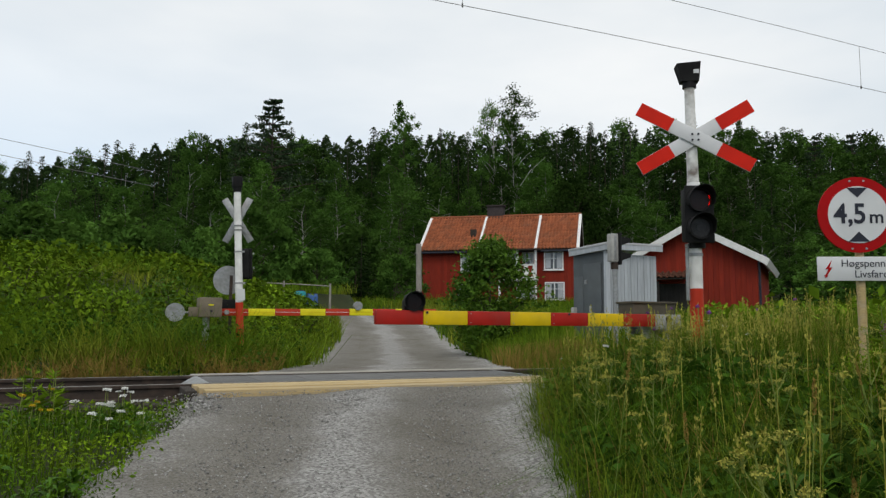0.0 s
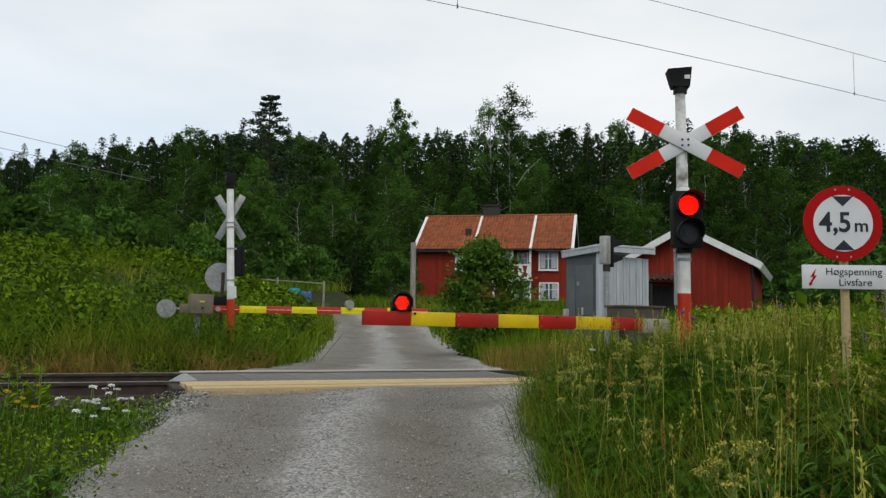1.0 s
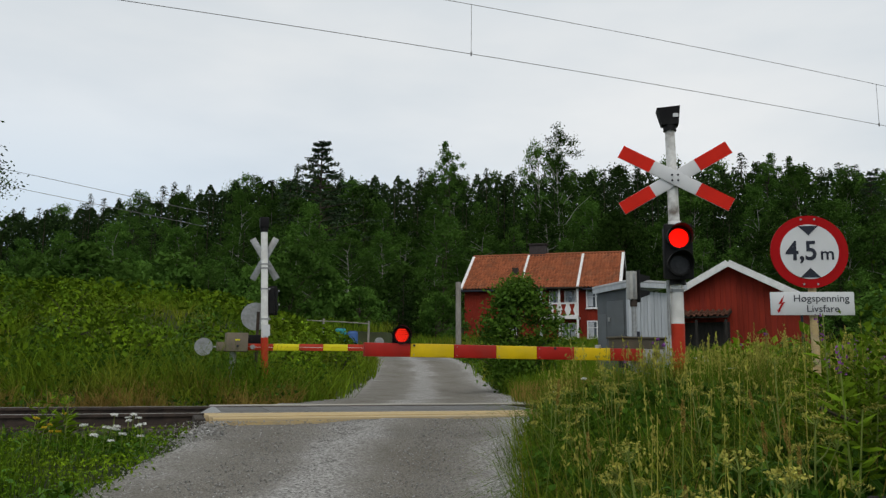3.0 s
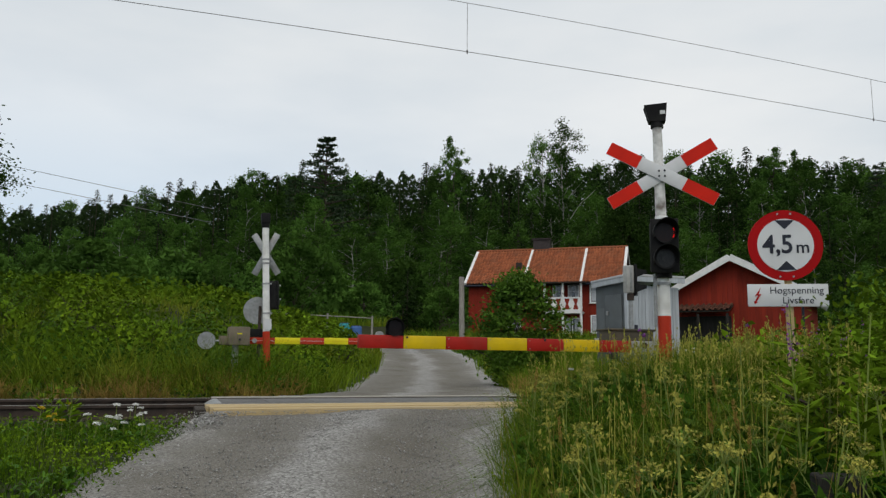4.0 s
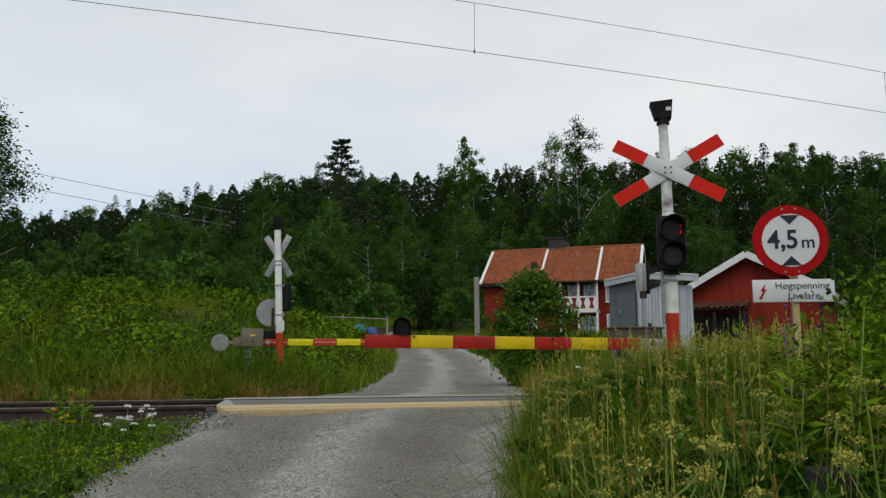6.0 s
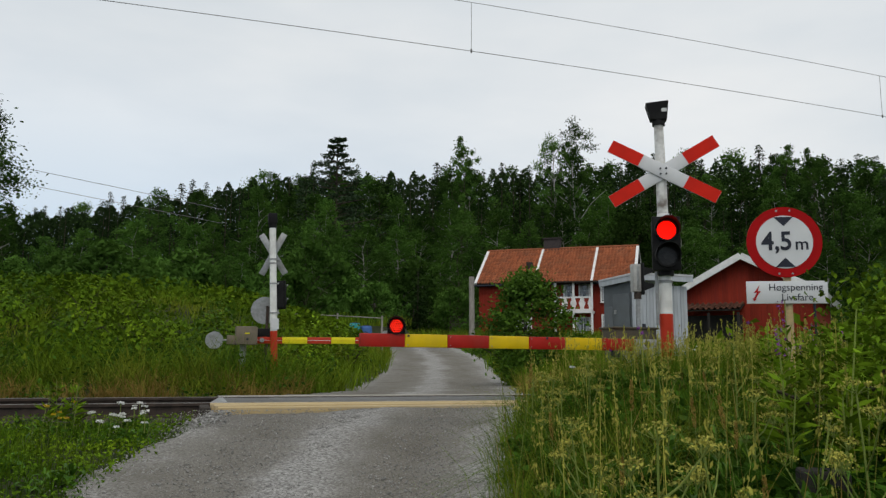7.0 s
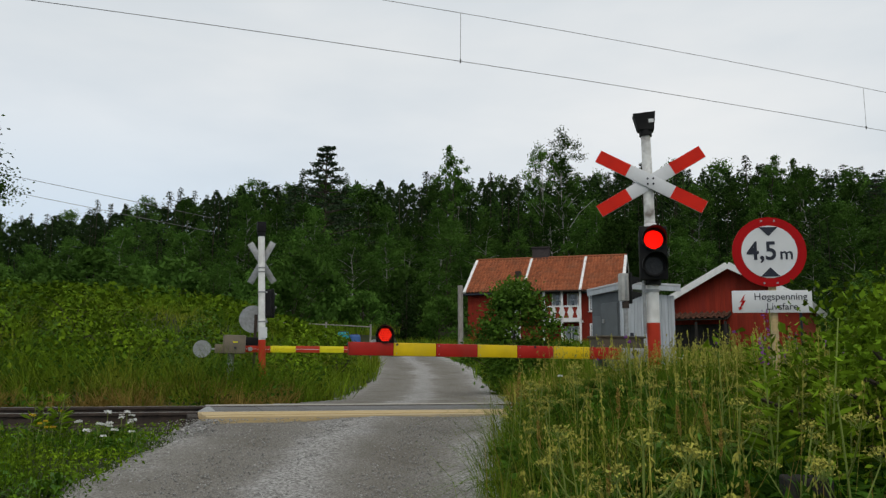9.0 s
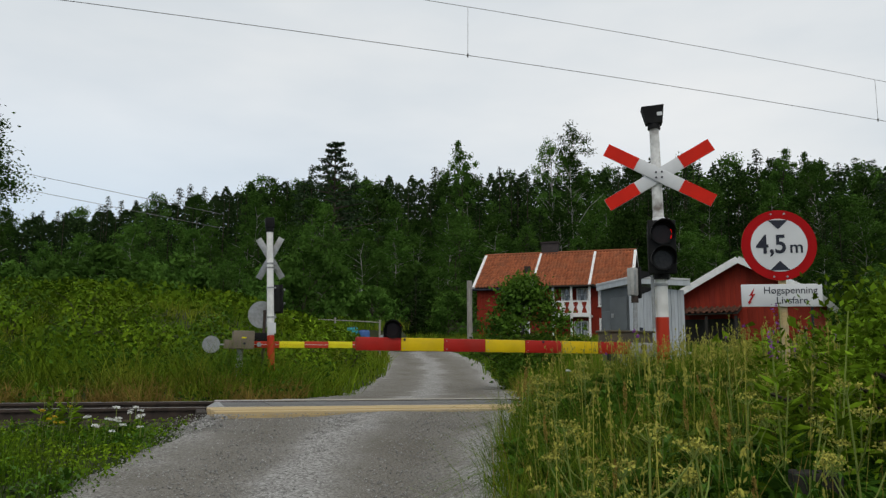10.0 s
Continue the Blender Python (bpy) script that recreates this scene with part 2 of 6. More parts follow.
M_YFLOWER = mat("yellow_flower", (0.6, 0.42, 0.02), (0.5, 0.36, 0.02), 9, 0.8, 0, island=0.2)
M_ROCK = mat("lichen_rock", (0.2, 0.2, 0.17), (0.11, 0.11, 0.09), 2, 0.9, 0.5, 12, c3=(0.28, 0.27, 0.22), c3scale=0.8)
M_WIRE = mat("copper_wire_grey", (0.2, 0.2, 0.2), (0.14, 0.14, 0.14), 8, 0.6, 0, metal=0.3)
M_TEAL = mat("teal_plastic", (0.02, 0.3, 0.33), (0.02, 0.24, 0.27), 4, 0.5, 0.03, 40)
M_BLUE = mat("blue_plastic", (0.06, 0.14, 0.36), (0.05, 0.12, 0.3), 4, 0.5, 0.03, 40)
# wood of the dark posts; also paints the shade of the barn's bay
M_DARKWOOD_BAYSHADE = mat("dark_post_wood_and_bay_shade", (0.035, 0.032, 0.028), (0.022, 0.02, 0.018), 6, 0.85, 0.3, 40, stretch=(5, 5, 0.6))

# gravel: loose pale stones along the middle and the edges, dark packed wheel tracks between them
M_GRAVEL = mat("gravel_road", (0.25, 0.232, 0.198), (0.085, 0.079, 0.067), 66.0, 0.9, 1.0, 60, c3=(0.10, 0.088, 0.066), amount=0.6, c3scale=1.1)
M_STONE = mat("loose_gravel", (0.34, 0.335, 0.32), (0.2, 0.195, 0.185), 20, 0.9, 0.3, 60, island=0.4)


def gravel_bands():
    nodes, links = M_GRAVEL.node_tree.nodes, M_GRAVEL.node_tree.links
    bsdf = nodes["Principled BSDF"]
    old = bsdf.inputs["Base Color"].links[0].from_socket
    uv = nodes.new("ShaderNodeUVMap")
    uv.uv_map = "across"
    sep = nodes.new("ShaderNodeSeparateXYZ")
    links.new(uv.outputs["UV"], sep.inputs["Vector"])
    wob = nodes.new("ShaderNodeTexNoise")
    wob.inputs["Scale"].default_value, wob.inputs["Detail"].default_value = 1.3, 5
    co = nodes.new("ShaderNodeTexCoord")
    links.new(co.outputs["Object"], wob.inputs["Vector"])
    add = nodes.new("ShaderNodeMath")
    add.operation = "MULTIPLY_ADD"
    add.inputs[1].default_value = 0.2
    links.new(wob.outputs["Fac"], add.inputs[0])
    links.new(sep.outputs["X"], add.inputs[2])
    ramp = nodes.new("ShaderNodeValToRGB")
    ramp.color_ramp.elements[0].position, ramp.color_ramp.elements[0].color = 0.10, (1, 1, 1, 1)
    ramp.color_ramp.elements[1].position, ramp.color_ramp.elements[1].color = 1.0, (1, 1, 1, 1)
    for p, v in ((0.22, 0.25), (0.34, 0.05), (0.45, 0.2), (0.52, 0.95), (0.60, 0.85), (0.69, 0.1), (0.80, 0.03), (0.93, 0.3)):
        e = ramp.color_ramp.elements.new(p)
        e.color = (v, v, v, 1)
    links.new(add.outputs["Value"], ramp.inputs["Fac"])
    vor = nodes.new("ShaderNodeTexVoronoi")
    vor.inputs["Scale"].default_value = 50
    links.new(co.outputs["Object"], vor.inputs["Vector"])
    stone = nodes.new("ShaderNodeMix")
    stone.data_type = "RGBA"
    stone.inputs[6].default_value, stone.inputs[7].default_value = (0.08, 0.078, 0.074, 1), (0.57, 0.56, 0.54, 1)
    links.new(vor.outputs["Color"], stone.inputs[0])
    fac = nodes.new("ShaderNodeMath")
    fac.operation = "MULTIPLY"
    fac.inputs[1].default_value = 0.8
    links.new(ramp.outputs["Color"], fac.inputs[0])
    mx = nodes.new("ShaderNodeMix")
    mx.data_type = "RGBA"
    links.new(fac.outputs["Value"], mx.inputs[0])
    links.new(old, mx.inputs[6])
    links.new(stone.outputs[2], mx.inputs[7])
    links.new(mx.outputs[2], bsdf.inputs["Base Color"])


gravel_bands()


# ---- geometry tools ----
class Geo:
    """Collects vertices and faces, with a matrix applied to what is added."""

    def __init__(self):
        self.v, self.f = [], []

    def add(self, verts, faces, m=None):
        n = len(self.v)
        self.v += [tuple(m @ Vector(p)) if m else tuple(p) for p in verts]
        self.f += [tuple(i + n for i in q) for q in faces]
        return self

    def box(self, x0, x1, y0, y1, z0, z1, bevel=0.0, m=None):
        b = min(bevel, (x1 - x0) * 0.4, (y1 - y0) * 0.4, (z1 - z0) * 0.4)
        if b <= 0:
            vs = [(x, y, z) for z in (z0, z1) for x, y in ((x0, y0), (x1, y0), (x1, y1), (x0, y1))]
            return self.add(vs, [(3, 2, 1, 0), (4, 5, 6, 7), (0, 1, 5, 4), (1, 2, 6, 5), (2, 3, 7, 6), (3, 0, 4, 7)], m)
        bm = bmesh.new()
        bmesh.ops.create_cube(bm, size=1)
        bmesh.ops.transform(bm, matrix=Matrix.LocRotScale(((x0 + x1) / 2, (y0 + y1) / 2, (z0 + z1) / 2), None, (x1 - x0, y1 - y0, z1 - z0)), verts=bm.verts)
        bmesh.ops.bevel(bm, geom=bm.edges[:], offset=b, segments=2, affect="EDGES", profile=0.5)
        bm.verts.index_update()
        self.add([v.co[:] for v in bm.verts], [[v.index for v in f.verts] for f in bm.faces], m)
        bm.free()
        return self

    def tube(self, p0, p1, r0, r1=None, n=12, m=None, cap=True):
        p0, p1 = Vector(p0), Vector(p1)
        r1 = r0 if r1 is None else r1
        q = (p1 - p0).to_track_quat("Z", "Y").to_matrix()
        vs, fs = [], []
        for p, r in ((p0, r0), (p1, r1)):
            vs += [p + q @ Vector((r * math.cos(2 * math.pi * k / n), r * math.sin(2 * math.pi * k / n), 0)) for k in range(n)]
        fs = [(k, (k + 1) % n, n + (k + 1) % n, n + k) for k in range(n)]
        if cap:
            fs += [tuple(range(n - 1, -1, -1)), tuple(range(n, 2 * n))]
        return self.add(vs, fs, m)

    def prism(self, poly, y0, y1, m=None):
        """A polygon in x, z, drawn out along y."""
        n = len(poly)
        vs = [(x, y0, z) for x, z in poly] + [(x, y1, z) for x, z in poly]
        fs = [(k, (k + 1) % n, n + (k + 1) % n, n + k) for k in range(n)] + [tuple(range(n - 1, -1, -1)), tuple(range(n, 2 * n))]
        return self.add(vs, fs, m)

    def ring(self, r_out, r_in, y0, y1, n=40, m=None):
        vs, fs = [], []
        for y in (y0, y1):
            for r in (r_out, r_in):
                vs += [(r * math.cos(2 * math.pi * k / n), y, r * math.sin(2 * math.pi * k / n)) for k in range(n)]
        for k in range(n):
            j = (k + 1) % n
            fs += [(k, j, n + j, n + k), (2 * n + k, 3 * n + k, 3 * n + j, 2 * n + j), (k, 2 * n + k, 2 * n + j, j), (n + k, n + j, 3 * n + j, 3 * n + k)]
        return self.add(vs, fs, m)

    def mesh(self, name, material, smooth=False):
        me = bpy.data.meshes.new(name)
        me.from_pydata(self.v, [], self.f)
        bm = bmesh.new()
        bm.from_mesh(me)
        bmesh.ops.recalc_face_normals(bm, faces=bm.faces)
        bm.to_mesh(me)
        bm.free()
        if smooth:
            me.shade_smooth()
            me.set_sharp_from_angle(angle=radians(35))
        me.materials.append(material)
        return me


def tri_mesh(name, verts, tris, material):
    """A large mesh of triangles from arrays."""
    me = bpy.data.meshes.new(name)
    me.vertices.add(len(verts))
    me.vertices.foreach_set("co", np.ascontiguousarray(verts, dtype=np.float32).ravel())
    me.loops.add(len(tris) * 3)
    me.loops.foreach_set("vertex_index", np.ascontiguousarray(tris, dtype=np.int32).ravel())
    me.polygons.add(len(tris))
    me.polygons.foreach_set("loop_start", np.arange(0, len(tris) * 3, 3, dtype=np.int32))
    me.update(calc_edges=True)
    me.materials.append(material)
    return me


def part(name, geo, material, parent, label="", smooth=True, m=None):
    ob = new(name, geo.mesh(name, material, smooth) if isinstance(geo, Geo) else geo)
    ob.parent = parent
    if m:
        ob.matrix_basis = m
    return tagged(ob, label)


def thing(name, m, label, category, group="", kind=""):
    ob = new(name)
    ob.empty_display_size = 0.1
    ob.matrix_basis = m
    return tagged(ob, label, category, group, kind)


def lettering(body, size, depth, material, parent, m, name="lettering", fat=0.0):
    cu = bpy.data.curves.new(name, "FONT")
    cu.body, cu.size, cu.extrude, cu.align_x, cu.align_y = body, size, depth, "CENTER", "CENTER"
    cu.offset = fat
    tmp = new(name, cu)
    bpy.context.view_layer.update()
    me = bpy.data.meshes.new_from_object(tmp.evaluated_get(bpy.context.evaluated_depsgraph_get()))
    bpy.data.objects.remove(tmp)
    me.materials.clear()
    me.materials.append(material)
    ob = new(name, me)
    ob.parent, ob.matrix_basis = parent, m
    return ob


# ---- the lie of the land ----
EDGE_Y = [-60, -14, -9, -5, -3.4, -1.4, 2.6, 7, 17, 23, 30]
EDGE_L = [-14, -1.9, -0.45, 0.7, 1.17, 1.64, 3.1, 5.0, 8.45, 10.2, 11.7]
EDGE_R = [-9, 0.9, 2.05, 3.5, 4.2, 5.5, 7.3, 9.2, 12.5, 14.4, 15.6]
ROAD_Y = [-60, -14, -9.4, -1.0, 2.6, 7, 12, 17, 23, 30, 36]
ROAD_Z = [-4.0, -1.2, -0.8, -0.05, -0.05, -0.17, -0.10, 0.12, 0.66, 1.2, 1.7]
LAND_U = [-200, 0, 5, 14, 22, 30, 47, 60, 80, 120, 160, 250, 3000]
LAND_Z = [-2, -0.1, 0, 0.5, 0.8, 1.25, 2.4, 3.6, 6.0, 12, 20, 34, 36]


def sstep(a, b, v):
    t = np.clip((np.asarray(v, float) - a) / (b - a), 0, 1)
    return t * t * (3 - 2 * t)


def road_z(y):
    return np.interp(y, ROAD_Y, ROAD_Z)


def off_road(x, y):
    """Metres beyond the road's edge (negative on it), and the side (+1 where x is larger)."""
    l, r = np.interp(y, EDGE_Y, EDGE_L), np.interp(y, EDGE_Y, EDGE_R)
    d = np.maximum(l - x, x - r)
    return np.where(np.asarray(y) > 31, 50.0, d), np.where(x > (l + r) / 2, 1, -1)


def land(x, y):
    x, y = np.asarray(x, float), np.asarray(y, float)
    d, side = off_road(x, y)
    rz = road_z(np.minimum(y, 31))
    near = rz + np.where(side > 0, 0.42 * sstep(0.1, 1.6, d) + 0.25 * sstep(2, 7, d), -0.03 * sstep(0.1, 1.5, d))
    near = np.where(y < -12, rz + (near - rz) * 0.6, near)
    u = 0.41 * x + 0.912 * y
    far = np.interp(u, LAND_U, LAND_Z)
    left = np.where(side < 0, np.minimum(d, 30), 0)
    bank = 1.75 * sstep(3.6, 17, y) * sstep(0.2, 7.5, left) * (1 - 0.75 * sstep(24, 42, u))
    far = far + bank
    far = far * sstep(-0.2, 3.0, d) + (1 - sstep(-0.2, 3.0, d)) * np.where(y > 31, far, rz)
    z = near + (far - near) * sstep(-1.0, 4.0, y)
    bed = sstep(-2.2, -1.2, y) * (1 - sstep(2.7, 3.7, y)) * sstep(0.0, 0.35, d)
    z = z * (1 - bed) - 0.27 * bed
    return z


def grid_axis(spans):
    out = []
    for a, b, step in spans:
        out += list(np.arange(a, b, step))
    return np.array(out + [spans[-1][1]])


def ground():
    xs = grid_axis([(-2500, -300, 400), (-300, -60, 30), (-60, -12, 3), (-12, 20, 0.4), (20, 60, 2), (60, 300, 30), (300, 2500, 400)])
    ys = grid_axis([(-2500, -300, 400), (-300, -40, 30), (-40, -14, 2), (-14, 30, 0.4), (30, 120, 3), (120, 300, 20), (300, 2500, 400)])
    X, Y = np.meshgrid(xs, ys)
    d, _ = off_road(X, Y)
    rough = np.random.default_rng(3).normal(0, 0.03, X.shape) * (np.abs(X) < 50) * (d > 0.4)
    Z = land(X, Y) + rough - np.where(d < 0.25, 0.06, 0.0)
    nx, ny = len(xs), len(ys)
    a = (np.arange(ny - 1)[:, None] * nx + np.arange(nx - 1)).ravel()
    tris = np.concatenate([np.stack([a, a + 1, a + nx + 1], 1), np.stack([a, a + nx + 1, a + nx], 1)])
    me = tri_mesh("ground", np.stack([X, Y, Z], 2).reshape(-1, 3), tris, M_EARTH)
    me.shade_smooth()
    tagged(new("ground", me), "mossy earth under grass, rising to a wooded slope", "ground", kind="structure")


def road():
    """A strip with packed wheel tracks, broken by the level crossing's deck."""
    for name, y0, y1 in (("road", -58, -0.88), ("road", 1.86, 31)):
        ys = np.concatenate([np.arange(y0, max(y0, -14), 2.0), np.arange(max(y0, -14), y1, 0.15), [y1]])
        us = np.linspace(0, 1, 29)
        rng = np.random.default_rng(5)
        V, UV = [], []
        for y in ys:
            l, r = np.interp(y, EDGE_Y, EDGE_L) - 0.25, np.interp(y, EDGE_Y, EDGE_R) + 0.25
            l += 0.10 * math.sin(2.1 * y) + 0.06 * math.sin(5.3 * y + 1) + rng.normal(0, 0.03)
            r += 0.10 * math.sin(1.7 * y + 2) + 0.06 * math.sin(6.1 * y) + rng.normal(0, 0.03)
            for u in us:
                edge = -0.10 if u in (0.0, 1.0) else 0
                rut = -0.022 * (math.exp(-((u - 0.30) / 0.09) ** 2) + math.exp(-((u - 0.72) / 0.09) ** 2))
                V.append((l + (r - l) * u, y, float(road_z(y)) + 0.02 + edge + rut + rng.normal(0, 0.004) - 0.07 * float(sstep(0.55, 0.0, u) * sstep(-2.4, -1.0, y) * (y < 0))))
                UV.append((u, y))
        n, k = len(us), len(ys)
        a = (np.arange(k - 1)[:, None] * n + np.arange(n - 1)).ravel()
        tris = np.concatenate([np.stack([a, a + 1, a + n + 1], 1), np.stack([a, a + n + 1, a + n], 1)])
        me = tri_mesh("road", np.array(V), tris, M_GRAVEL)
        uv = me.uv_layers.new(name="across")
        uv.data.foreach_set("uv", np.array(UV, dtype=np.float32)[tris.ravel()].ravel())
        me.shade_smooth()
        tagged(new(name, me), "grey gravel lane with packed wheel tracks", "road", kind="structure")
    # the lane's last turn, behind the meadow
    V = [(11.5, 30.8, 1.22), (15.8, 30.8, 1.3), (11.2, 33.2, 1.6), (13.8, 35.4, 1.8), (5.5, 34.5, 1.9), (6.2, 38.0, 2.1)]
    tagged(new("road", Geo().add(V, [(0, 1, 3, 2), (2, 3, 5, 4)]).mesh("road", M_GRAVEL)), "grey gravel lane bending away behind the meadow", "road", kind="structure")


ground()
road()


# ---- the track and the crossing ----
RAIL_PROFILE = [(-0.062, -0.172), (0.062, -0.172), (0.062, -0.162), (0.012, -0.140), (0.010, -0.045), (0.036, -0.036), (0.036, -0.008),
                (0.026, 0.0), (-0.026, 0.0), (-0.036, -0.008), (-0.036, -0.036), (-0.010, -0.045), (-0.012, -0.140), (-0.062, -0.162)]
DECK_X0, DECK_X1 = 1.85, 6.35


def track():
    for y in (0.0, 1.505):
        rail = thing("rail", pose(0, y, 0), "rusty steel rail with a worn bright head", "rail", "rails of the track")
        part("rail_body", Geo().prism(RAIL_PROFILE, -160, 160, pose(0, 0, 0, 0, 0, 90)), M_RUST, rail, smooth=False)
        part("running_surface", Geo().box(-160, 160, -0.024, 0.024, 0.0, 0.003), M_STEEL, rail, "bright worn running surface", smooth=False)
    me = Geo().box(-0.12, 0.12, -1.25, 1.25, -0.15, 0.0, 0.015).mesh("sleeper", M_SLEEPER)
    rng = random.Random(4)
    for k in range(-30, 46):
        x = k * 0.62 + 0.1
        if DECK_X0 + 0.2 < x < DECK_X1 - 0.2:
            continue
        s = new("sleeper", me)
        s.matrix_basis = pose(x, 0.752 + rng.uniform(-0.03, 0.03), -0.176, 0, 0, rng.uniform(-1, 1))
        tagged(s, "dark creosoted wooden sleeper under the rails", "sleeper", "sleepers")
    # ballast: broken stones in a bed
    rng = np.random.default_rng(8)
    n = 5200
    x = rng.uniform(-16, 24, n)
    y = rng.uniform(-1.5, 3.0, n)
    keep = ~((x > DECK_X0 - 0.1) & (x < DECK_X1 + 0.1) & (y > -0.75) & (y < 1.9))
    x, y = x[keep], y[keep]
    stones("ballast", x, y, np.full(len(x), -0.25), rng.uniform(0.025, 0.06, len(x)), M_BALLAST, "grey brown ballast stones between the sleepers", "ballast", rng)


def stones(name, x, y, z, r, material, label, category, rng):
    base = np.array([(1, 0, 0), (-1, 0, 0), (0, 1, 0), (0, -1, 0), (0, 0, 1), (0, 0, -1)], float)
    tri = np.array([(0, 2, 4), (2, 1, 4), (1, 3, 4), (3, 0, 4), (2, 0, 5), (1, 2, 5), (3, 1, 5), (0, 3, 5)])
    n = len(x)
    jit = base[None] * rng.uniform(0.6, 1.2, (n, 6, 1)) + rng.normal(0, 0.18, (n, 6, 3))
    a = rng.uniform(0, 6.28, n)
    c, s = np.cos(a)[:, None], np.sin(a)[:, None]
    v = jit.copy()
    v[..., 0], v[..., 1] = jit[..., 0] * c - jit[..., 1] * s, jit[..., 0] * s + jit[..., 1] * c
    v[..., 2] *= 0.75
    v = v * r[:, None, None] + np.stack([x, y, z], 1)[:, None, :]
    t = tri[None] + 6 * np.arange(n)[:, None, None]
    tagged(new(name, tri_mesh(name, v.reshape(-1, 3), t.reshape(-1, 3), material)), label, category, kind="stuff")


def crossing():
    deck = thing("crossing_deck", pose(0, 0, 0), "crossing deck of pale timber beams and dark rubber panels", "crossing deck")
    for y0, y1, z1, x0 in ((-0.86, -0.62, -0.012, 1.80), (-0.61, -0.36, 0.0, 1.765), (-0.35, -0.10, 0.004, 1.73)):
        part("beam", Geo().box(x0, 6.2 + (y0 + 0.86) * 0.5, y0, y1, z1 - 0.17, z1, 0.008), M_TIMBER, deck, "new pale yellow timber beam")
    part("end_beam", Geo().box(1.60, 1.72, -0.82, -0.09, -0.19, -0.015, 0.015), M_SLEEPER, deck, "dark creosoted end block")
    n = 7
    w = (DECK_X1 - 1.95) / n
    me = None
    for k in range(n):
        g = Geo().box(0.004, w - 0.004, 0.0, 1.29, -0.12, 0.0, 0.006)
        me = me or g.mesh("panel", M_PANEL)
        part("panel", me, None, deck, m=pose(1.95 + k * w, 0.108, -0.006))
    ramp = Geo().prism([(1.66, -0.14), (1.955, -0.14), (1.955, 0.0), (1.90, 0.0)], 0.13, 1.38)
    part("deflector", ramp, M_GALV, deck, "sloping steel deflector plate", smooth=False)
    ramp = Geo().prism([(DECK_X1 + 0.3, -0.14), (DECK_X1, -0.14), (DECK_X1, 0.0), (DECK_X1 + 0.05, 0.0)], 0.13, 1.38)
    part("deflector", ramp, M_GALV, deck, smooth=False)
    part("beam", Geo().box(1.9, 6.9, 1.62, 1.80, -0.16, 0.008, 0.008), M_BEAMGREY, deck, "greyed timber edge beam")
    rng = np.random.default_rng(21)
    n = 230
    x, y = rng.uniform(0.3, 1.75, n), rng.normal(-1.15, 0.22, n)
    d, _ = off_road(x, y)
    x, y = x[d > -0.5], y[d > -0.5]
    stones("loose_stone", x, y, land(x, y) - 0.005, rng.uniform(0.018, 0.06, len(x)), M_STONE, "pale loose stones beside the crossing", "stones", rng)
    # coarse chippings strewn on the lane
    n = 19000
    y = rng.uniform(-7.5, -0.9, n)
    l, r = np.interp(y, EDGE_Y, EDGE_L), np.interp(y, EDGE_Y, EDGE_R)
    u = np.where(rng.random(n) < 0.45, rng.normal(0.48, 0.05, n), np.where(rng.random(n) < 0.5, rng.normal(0.0, 0.05, n), rng.normal(1.0, 0.04, n)))
    u = np.where(rng.random(n) < 0.4, rng.uniform(0, 1, n), u)
    x = l + (r - l) * u
    stones("loose_gravel", x, y, road_z(y) + 0.014, rng.uniform(0.005, 0.012, n), M_STONE, "loose grey chippings on the lane", "gravel", rng)


# ---- signals and barriers ----
LAMP_TURNERS = []


def disc(geo, r, y0, y1, cx=0.0, cz=0.0, n=28):
    return geo.tube((cx, y0, cz), (cx, y1, cz), r, r, n)


def lamp_drum(parent, r, at, dots=False):
    """A lamp that shows a lit and a dark face in turn: a small drum, lit on its front and dark on its side."""
    drum = part("lamp", disc(Geo(), r, -r, -r + 0.012), M_LAMP_ON if not dots else M_LAMP_OFF, parent, "red lamp", m=at)
    if dots:
        g = Geo()
        for i in range(-3, 4):
            for j in range(-3, 4):
                cx, cz = (i + 0.5 * (j % 2)) * r * 0.27, j * r * 0.25
                if cx * cx + cz * cz < (0.88 * r) ** 2:
                    disc(g, r * 0.09, -r - 0.006, -r + 0.004, cx, cz, 8)
        part("diode_cluster", g, M_LAMP_DOT, drum, "glowing red diodes")
        part("lens", disc(Geo(), r * 0.97, -r - 0.002, -r + 0.002), M_LAMP_DIM, drum)
    part("back", disc(Geo(), r, -r + 0.013, -r + 0.02), M_BLACK, drum)
    part("dark_face", Geo().tube((-r, 0, 0), (-r + 0.012, 0, 0), r, r, 28), M_LAMP_OFF, drum, "unlit dark red lens")
    LAMP_TURNERS.append((drum, at))
    return drum


def visor(parent, r, at, length=0.2):
    """A hood over a lamp: a bent sheet, open below."""
    g, n = Geo(), 18
    vs, fs = [], []
    for y, rr in ((0, r), (-length, r * 1.02)):
        for ro in (rr, rr + 0.006):
            for k in range(n + 1):
                a = radians(-25 + 230 * k / n)
                cut = y if y == 0 else y * (0.55 + 0.45 * max(0, math.sin(a)))
                vs.append((ro * math.cos(a), cut, ro * math.sin(a)))
    m = n + 1
    for k in range(n):
        fs += [(k, k + 1, 2 * m + k + 1, 2 * m + k), (m + k, 3 * m + k, 3 * m + k + 1, m + k + 1), (2 * m + k, 2 * m + k + 1, 3 * m + k + 1, 3 * m + k)]
    part("visor", g.add(vs, fs), M_BLACK, parent, m=at)


